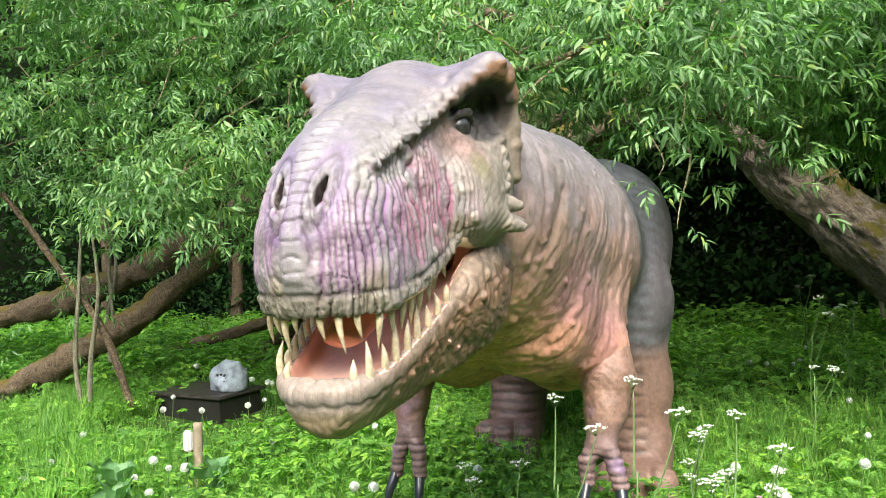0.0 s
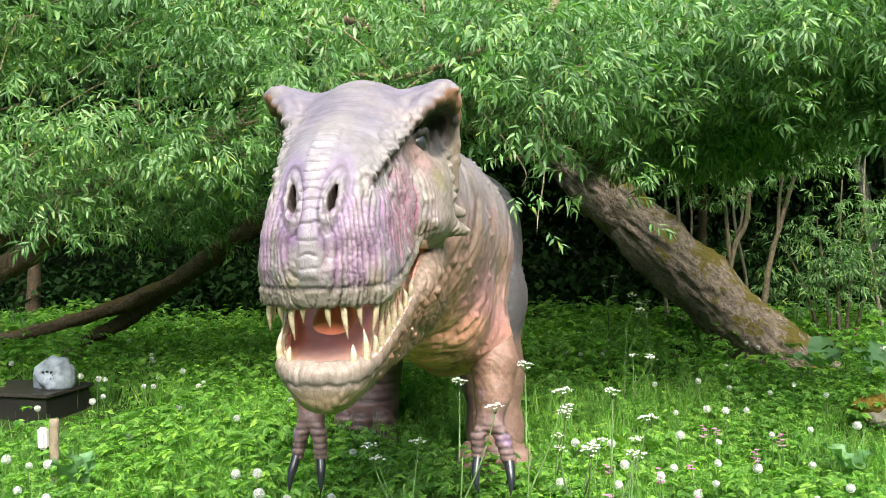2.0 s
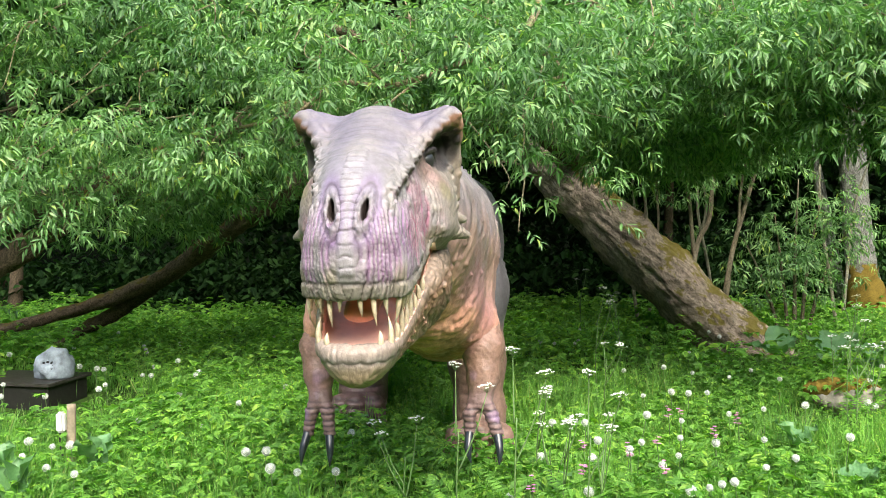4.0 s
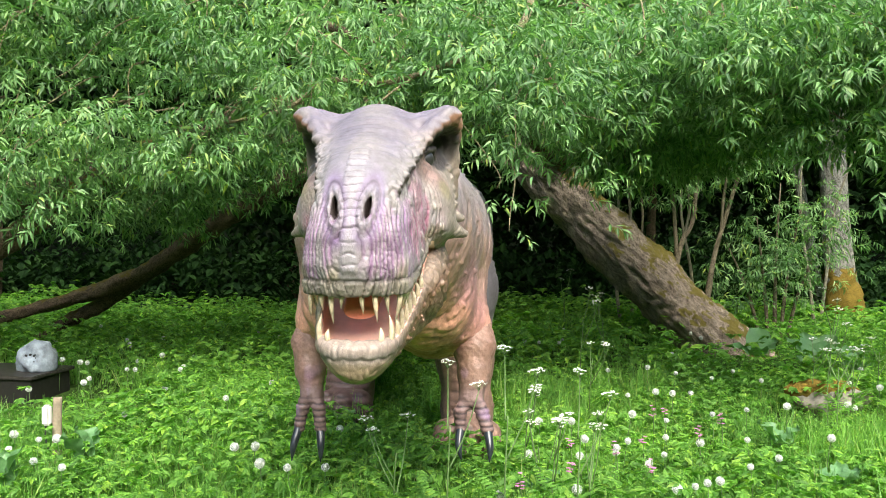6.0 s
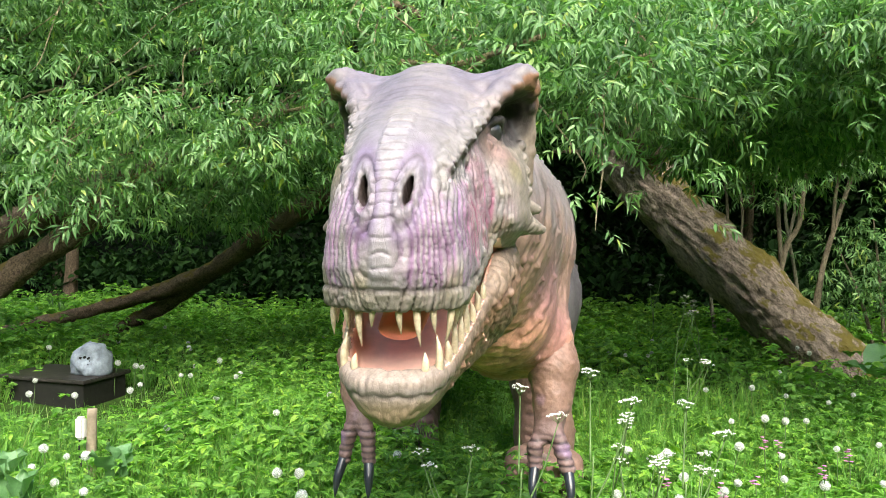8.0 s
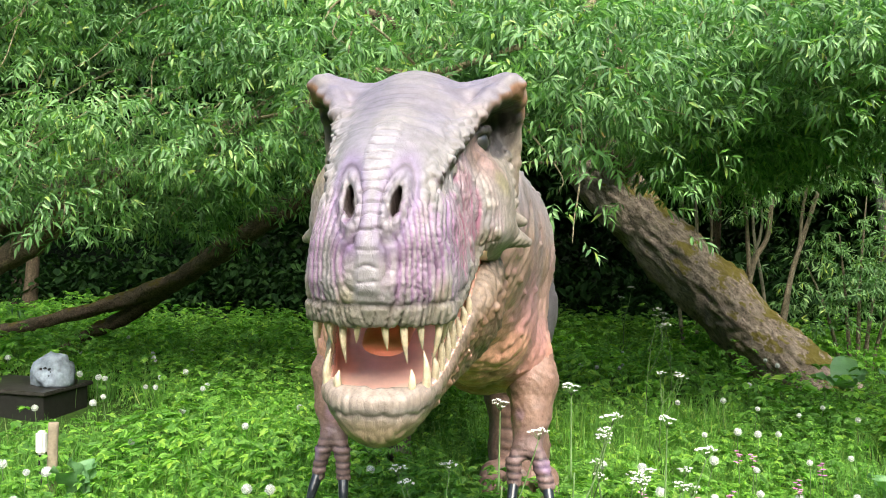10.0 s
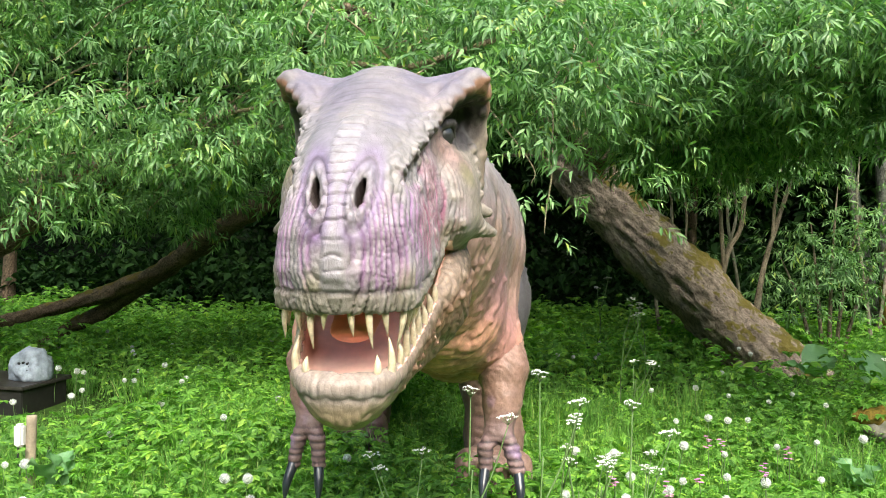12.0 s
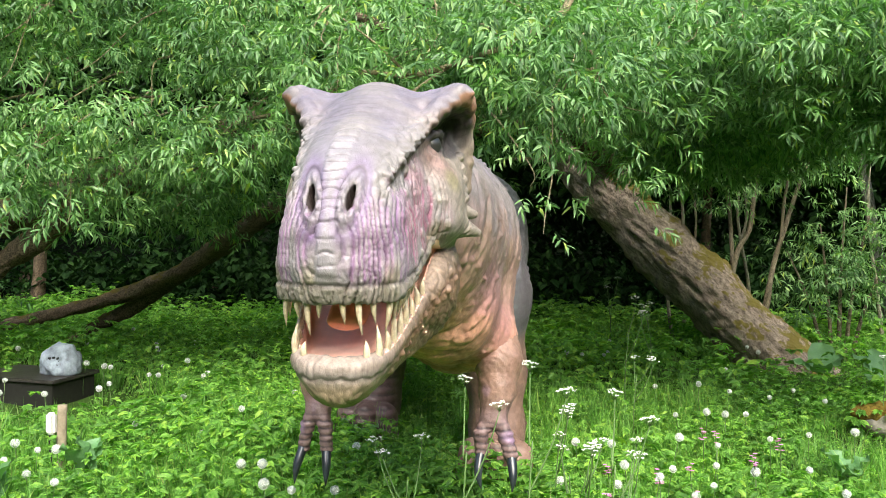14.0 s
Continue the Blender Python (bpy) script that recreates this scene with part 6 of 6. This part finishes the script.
def build_cow_parsley(seed, height=0.78, heads=4):
    r = np.random.default_rng(seed)
    c = empty("cow_parsley", (0, 0, 0))
    tagged(c, "tall cow parsley with lacy white flower heads on thin stems", "flower", "cow parsley in the meadow")
    st = Bag()
    limb(st, [(0, 0, -0.05, 0.0042), (0.012, 0, height * 0.4, 0.0036), (-0.005, 0.01, height * 0.75, 0.0028)], 6, 14, 0)
    tips = []
    for h in range(heads):
        a = r.uniform(0, 6.28)
        z0 = height * r.uniform(0.35, 0.75)
        rr = r.uniform(0.05, 0.15)
        tip = np.array((rr * math.cos(a), rr * math.sin(a), height * r.uniform(0.85, 1.05)))
        limb(st, [(0.005, 0, z0, 0.004), (tip[0] * 0.6, tip[1] * 0.6, (z0 + tip[2]) / 2, 0.003), (*tip, 0.002)], 5, 10, 0)
        tips.append(tip)
    part("stem", st.mesh("stem", [m_stem]), c)
    for tip in tips:
        pieces, rays = [], Bag()
        for k in range(9):
            a, rr = k * 2.4 + r.uniform(-0.3, 0.3), 0.036 * math.sqrt((k + 0.3) / 9) * r.uniform(0.8, 1.15)
            e = tip + np.array((rr * math.cos(a), rr * math.sin(a), 0.035 - 9 * rr ** 2 + r.uniform(-0.006, 0.006)))
            limb(rays, [(*tip, 0.001), (*e, 0.0008)], 3, 3, 0)
            for f in range(7):
                b, r2 = r.uniform(0, 6.28), 0.0075 * math.sqrt(r.uniform(0, 1))
                o = e + np.array((r2 * math.cos(b), r2 * math.sin(b), r.uniform(-0.002, 0.003)))
                s = r.uniform(0.0018, 0.0032)
                v = np.array([(s * math.cos(q), s * math.sin(q), 0.001 * (q % 2)) for q in np.linspace(0, 6.28, 6)[:5]] + [(0, 0, -0.002)]) + o
                pieces.append((turned(v - o, r.uniform(-0.5, 0.5), r.uniform(-0.5, 0.5), 0, o), [(0, 1, 5), (1, 2, 5), (2, 3, 5), (3, 4, 5), (4, 0, 5)], []))
        v, t, q = gather(pieces)
        um = part("umbel", fast_mesh("umbel", v, t, None, [m_petal]), c, "white flower head")
        part("ray", rays.mesh("ray", [m_stem]), um)
    out = []
    for k in range(5):
        a, z = r.uniform(0, 6.28), height * r.uniform(0.15, 0.5)
        for j in range(9):
            f = j / 8
            l = 0.05 * (1 - 0.6 * f)
            for s in (-1, 1):
                v, t, q = leaf_short(l, l * 0.4)
                v = turned(v, 0, 0.2, s * 1.0) + np.array((0.04 + f * 0.13, 0, 0.03 * f))
                out.append((turned(v, 0, -0.3, a, (0, 0, z)), t, q))
    v, t, q = gather(out)
    part("leaf", fast_mesh("leaf", v, t, q, [m_herb]), c)["kind"] = "stuff"
    return c


def plant_parsley():
    kinds = [build_cow_parsley(s, h, n) for s, h, n in ((1, 0.78, 2), (2, 0.68, 3), (3, 0.58, 3))]
    spots = [(-0.12, 2.55, 0), (-0.2, 2.75, 1), (-0.05, 2.8, 2), (-0.42, 2.62, 0), (-0.3, 3.3, 1), (-0.25, 3.0, 2), (-0.66, 2.55, 0), (-0.9, 2.75, 2), (0.23, 5.8, 0), (0.21, 5.0, 1), (0.5, 6.6, 0), (1.93, 5.5, 1), (1.83, 4.95, 0), (1.7, 4.5, 1), (2.2, 5.9, 0), (2.1, 5.2, 2), (2.4, 5.5, 1), (0.3, 8.3, 0), (0.7, 8.6, 1), (2.9, 6.3, 0)]
    used = set()
    for x, y, k in spots:
        m = pose(x, y, 0, 0, 0, RNG.uniform(0, 360))
        if k not in used:
            kinds[k].matrix_basis = m
            used.add(k)
        else:
            copy_thing(kinds[k], m @ Matrix.Scale(RNG.uniform(0.9, 1.1), 4))


def broad_leaf(r, length, width):
    """A wide waved leaf blade with thickness of relief: a grid along its rib."""
    n, m = 10, 6
    i, j = np.meshgrid(np.linspace(0, 1, n), np.linspace(-1, 1, m + 1), indexing="ij")
    w = width * 0.5 * np.sin(np.pi * np.clip(i * 0.93 + 0.07, 0, 1)) ** 0.6
    x = i * length
    y = j * w
    z = 0.25 * length * i - 0.3 * length * i ** 2 + 0.12 * width * np.abs(j) + 0.02 * np.sin(i * 17 + 3 * r.uniform()) * np.abs(j)
    v = np.stack([x, y, z], -1).reshape(-1, 3)
    a, b = np.meshgrid(np.arange(n - 1), np.arange(m), indexing="ij")
    k = m + 1
    return v, [], np.stack([a * k + b, (a + 1) * k + b, (a + 1) * k + b + 1, a * k + b + 1], -1).reshape(-1, 4)


def plant_docks():
    r = np.random.default_rng(12)
    for x, y, s in ((-2.74, 3.55, 1.0), (-3.2, 3.35, 1.1), (-2.85, 2.95, 1.0), (2.1, 7.4, 1.5), (2.5, 7.0, 1.5), (2.9, 7.4, 1.4), (2.7, 6.5, 1.2), (-0.25, 3.15, 0.7), (1.24, 4.16, 0.7), (1.3, 3.4, 0.75), (-1.5, 4.5, 0.8)):
        d = empty("dock_plant", (x, y, 0.1))
        tagged(d, "low plant with broad blue-green wavy leaves among the grass", "plant", "broad-leaved plants in the meadow")
        for k in range(4):
            v, t, q = broad_leaf(r, 0.26 * s * r.uniform(0.7, 1.1), 0.15 * s * r.uniform(0.8, 1.1))
            v = turned(v, r.uniform(-0.2, 0.2), -(r.uniform(0.9, 1.4) if x < -2 else r.uniform(0.25, 0.9)), (1.57, 4.4, 0.4, 2.8)[k] + r.uniform(-0.4, 0.4), (0, 0, 0.02))
            part("leaf", fast_mesh("leaf", v, None, q, [m_dock], smooth=True), d)


def plant_campions():
    r = np.random.default_rng(21)
    for x, y in ((0.52, 4.35), (-0.06, 3.6), (0.34, 3.68), (0.17, 3.5), (0.69, 3.88), (0.58, 4.3), (0.3, 3.2), (-0.1, 3.1), (0.9, 4.2), (-0.35, 2.9)):
        c = empty("pink_campion", (x, y, 0))
        tagged(c, "slender pink wildflower standing among grass", "flower", "pink flowers in the meadow")
        b = Bag()
        limb(b, [(0, 0, -0.02, 0.003), (0.01, 0, 0.15, 0.003), (0, 0, 0.3, 0.002)], 5, 10, 0)
        part("stalk", b.mesh("stalk", [m_stem]), c)
        out = []
        for k in range(8):
            a, z = r.uniform(0, 6.28), 0.24 + 0.07 * r.uniform()
            for p in range(5):
                v, t, q = leaf_short(0.014, 0.01)
                out.append((turned(v, 0, -0.3, p * 1.256 + a, (0.014 * math.cos(a), 0.014 * math.sin(a), z)), t, q))
        v, t, q = gather(out)
        part("blossom", fast_mesh("blossom", v, t, q, [m_pink]), c, "small pink petals")


# ---- the meadow's growth ----
def herb_template(r):
    out = []
    for k in range(3):
        a, h, d = r.uniform(0, 6.28), r.uniform(0.08, 0.26), r.uniform(0.0, 0.07)
        tilt = r.uniform(-0.25, 0.35)
        for j in (-2, -1, 0, 1, 2):
            l = r.uniform(0.036, 0.06) * (1.0, 0.85, 0.62)[abs(j)]
            v, t, q = leaf_short(l, l * r.uniform(0.42, 0.6), r.uniform(0, 0.4), 0.3)
            v = turned(v, r.uniform(-0.3, 0.3), tilt + r.uniform(-0.1, 0.15), a + j * 0.62)
            out.append((v + np.array((d * math.cos(a), d * math.sin(a), h)), t, q))
    return gather(out)


def tuft_template(r):
    out = []
    for k in range(10):
        a, l, w = r.uniform(0, 6.28), r.uniform(0.16, 0.36), r.uniform(0.004, 0.008)
        o = r.normal(0, 0.025, 2)
        bend = r.uniform(0.05, 0.5)
        c, s = math.cos(a), math.sin(a)
        pts = []
        for f, ww in ((0, 1.0), (0.55, 0.8), (1.0, 0.0)):
            x = bend * l * f ** 2
            for sd in ((-1, 1) if ww else (0,)):
                pts.append((o[0] + c * x - s * sd * w * ww * 0.5, o[1] + s * x + c * sd * w * ww * 0.5, l * f * (1 - 0.25 * bend * f)))
        out.append((np.array(pts), [(2, 3, 4)], [(0, 1, 3, 2)]))
    return gather(out)


def spread(n, seed, lo, hi):
    r = np.random.default_rng(seed)
    p = r.uniform(lo, hi, (n, 2))
    # thinner on the far sides of the meadow
    p = p[~((np.abs(p[:, 0] + 4.5) < 0.45) & (np.abs(p[:, 1] - 5.95) < 0.35))]
    p = p[~((np.abs(p[:, 0] + 4.3) < 0.55) & (np.abs(p[:, 1] - 5.5) < 0.28)) | (r.uniform(0, 1, len(p)) < 0.2)]
    seen = (p[:, 0] > -0.98 * (p[:, 1] + 1.0) - 0.8) & (p[:, 0] < 0.52 * (p[:, 1] + 1.2) + 0.4)
    p = p[seen | (r.uniform(0, 1, len(p)) < np.where(p[:, 1] < 1.4, 0.75, 0.25))]
    # the tall growth thins out towards the walk
    return p[(p[:, 1] > 1.2 + 1.1 * r.uniform(0, 1, len(p)) ** 2) | (hi[1] < 2)]


def grow(name, label, templates, n, lo, hi, size, seed, mat, tilt=0.25):
    r = np.random.default_rng(seed)
    p = spread(n, seed, lo, hi)
    d = np.column_stack([p, np.zeros(len(p))])
    tall = 1 + 0.3 * vnoise(d, 0.7, seed)
    # low in front of the trunk, the box and the log
    tall *= np.where(((p[:, 0] - 1.9) / 1.2) ** 2 + ((p[:, 1] - 7.5) / 1.0) ** 2 < 1, 0.5, 1.0)
    tall *= np.where(((p[:, 0] - 1.85) / 0.6) ** 2 + ((p[:, 1] - 5.0) / 0.55) ** 2 < 1, 0.45, 1.0)
    tall *= np.where(((p[:, 0] + 4.05) / 1.0) ** 2 + ((p[:, 1] - 5.2) / 0.95) ** 2 < 1, 0.26, 1.0)
    keep = vnoise(d, 0.5, seed + 50) + r.uniform(-0.8, 0.8, len(p)) > -0.45
    p, tall = p[keep], tall[keep]
    k = len(p)
    pos = np.column_stack([p, rise(p[:, 0], p[:, 1])])
    v, t, q = scatter(templates, r.integers(0, len(templates), k), pos, r.uniform(0, 6.28, k), r.normal(0, tilt, k), r.normal(0, tilt, k), r.uniform(*size, k) * tall)
    ob = new(name, fast_mesh(name, v, t, q, [mat]))
    return tagged(ob, label, "meadow plants", kind="stuff")


plant_dandelions()
plant_parsley()
plant_docks()
plant_campions()
tr = np.random.default_rng(77)
HERBS = [herb_template(tr) for _ in range(8)]
TUFTS = [tuft_template(tr) for _ in range(8)]
grow("herbs", "dense low bright green leafy herbs covering the meadow", HERBS, 22000, (-6.5, 1.2), (4.5, 6.2), (0.75, 1.25), 101, m_herb)
grow("herbs", "dense low green leafy herbs towards the wood's edge", HERBS, 10000, (-12, 6.0), (8, 11.3), (1.3, 1.85), 102, m_herb)
grow("grass", "fresh green meadow grass in uneven tufts", TUFTS, 15000, (-6.5, 1.2), (4.5, 6.5), (0.6, 1.1), 103, m_grass)
grow("grass", "thin green grass further back in the meadow", TUFTS, 5000, (-10, 6.2), (7, 12), (0.7, 1.0), 104, m_grass)
grow("grass", "short meadow grass round the walk", TUFTS, 4500, (-9, -6), (8, 1.9), (0.35, 0.8), 105, m_grass)
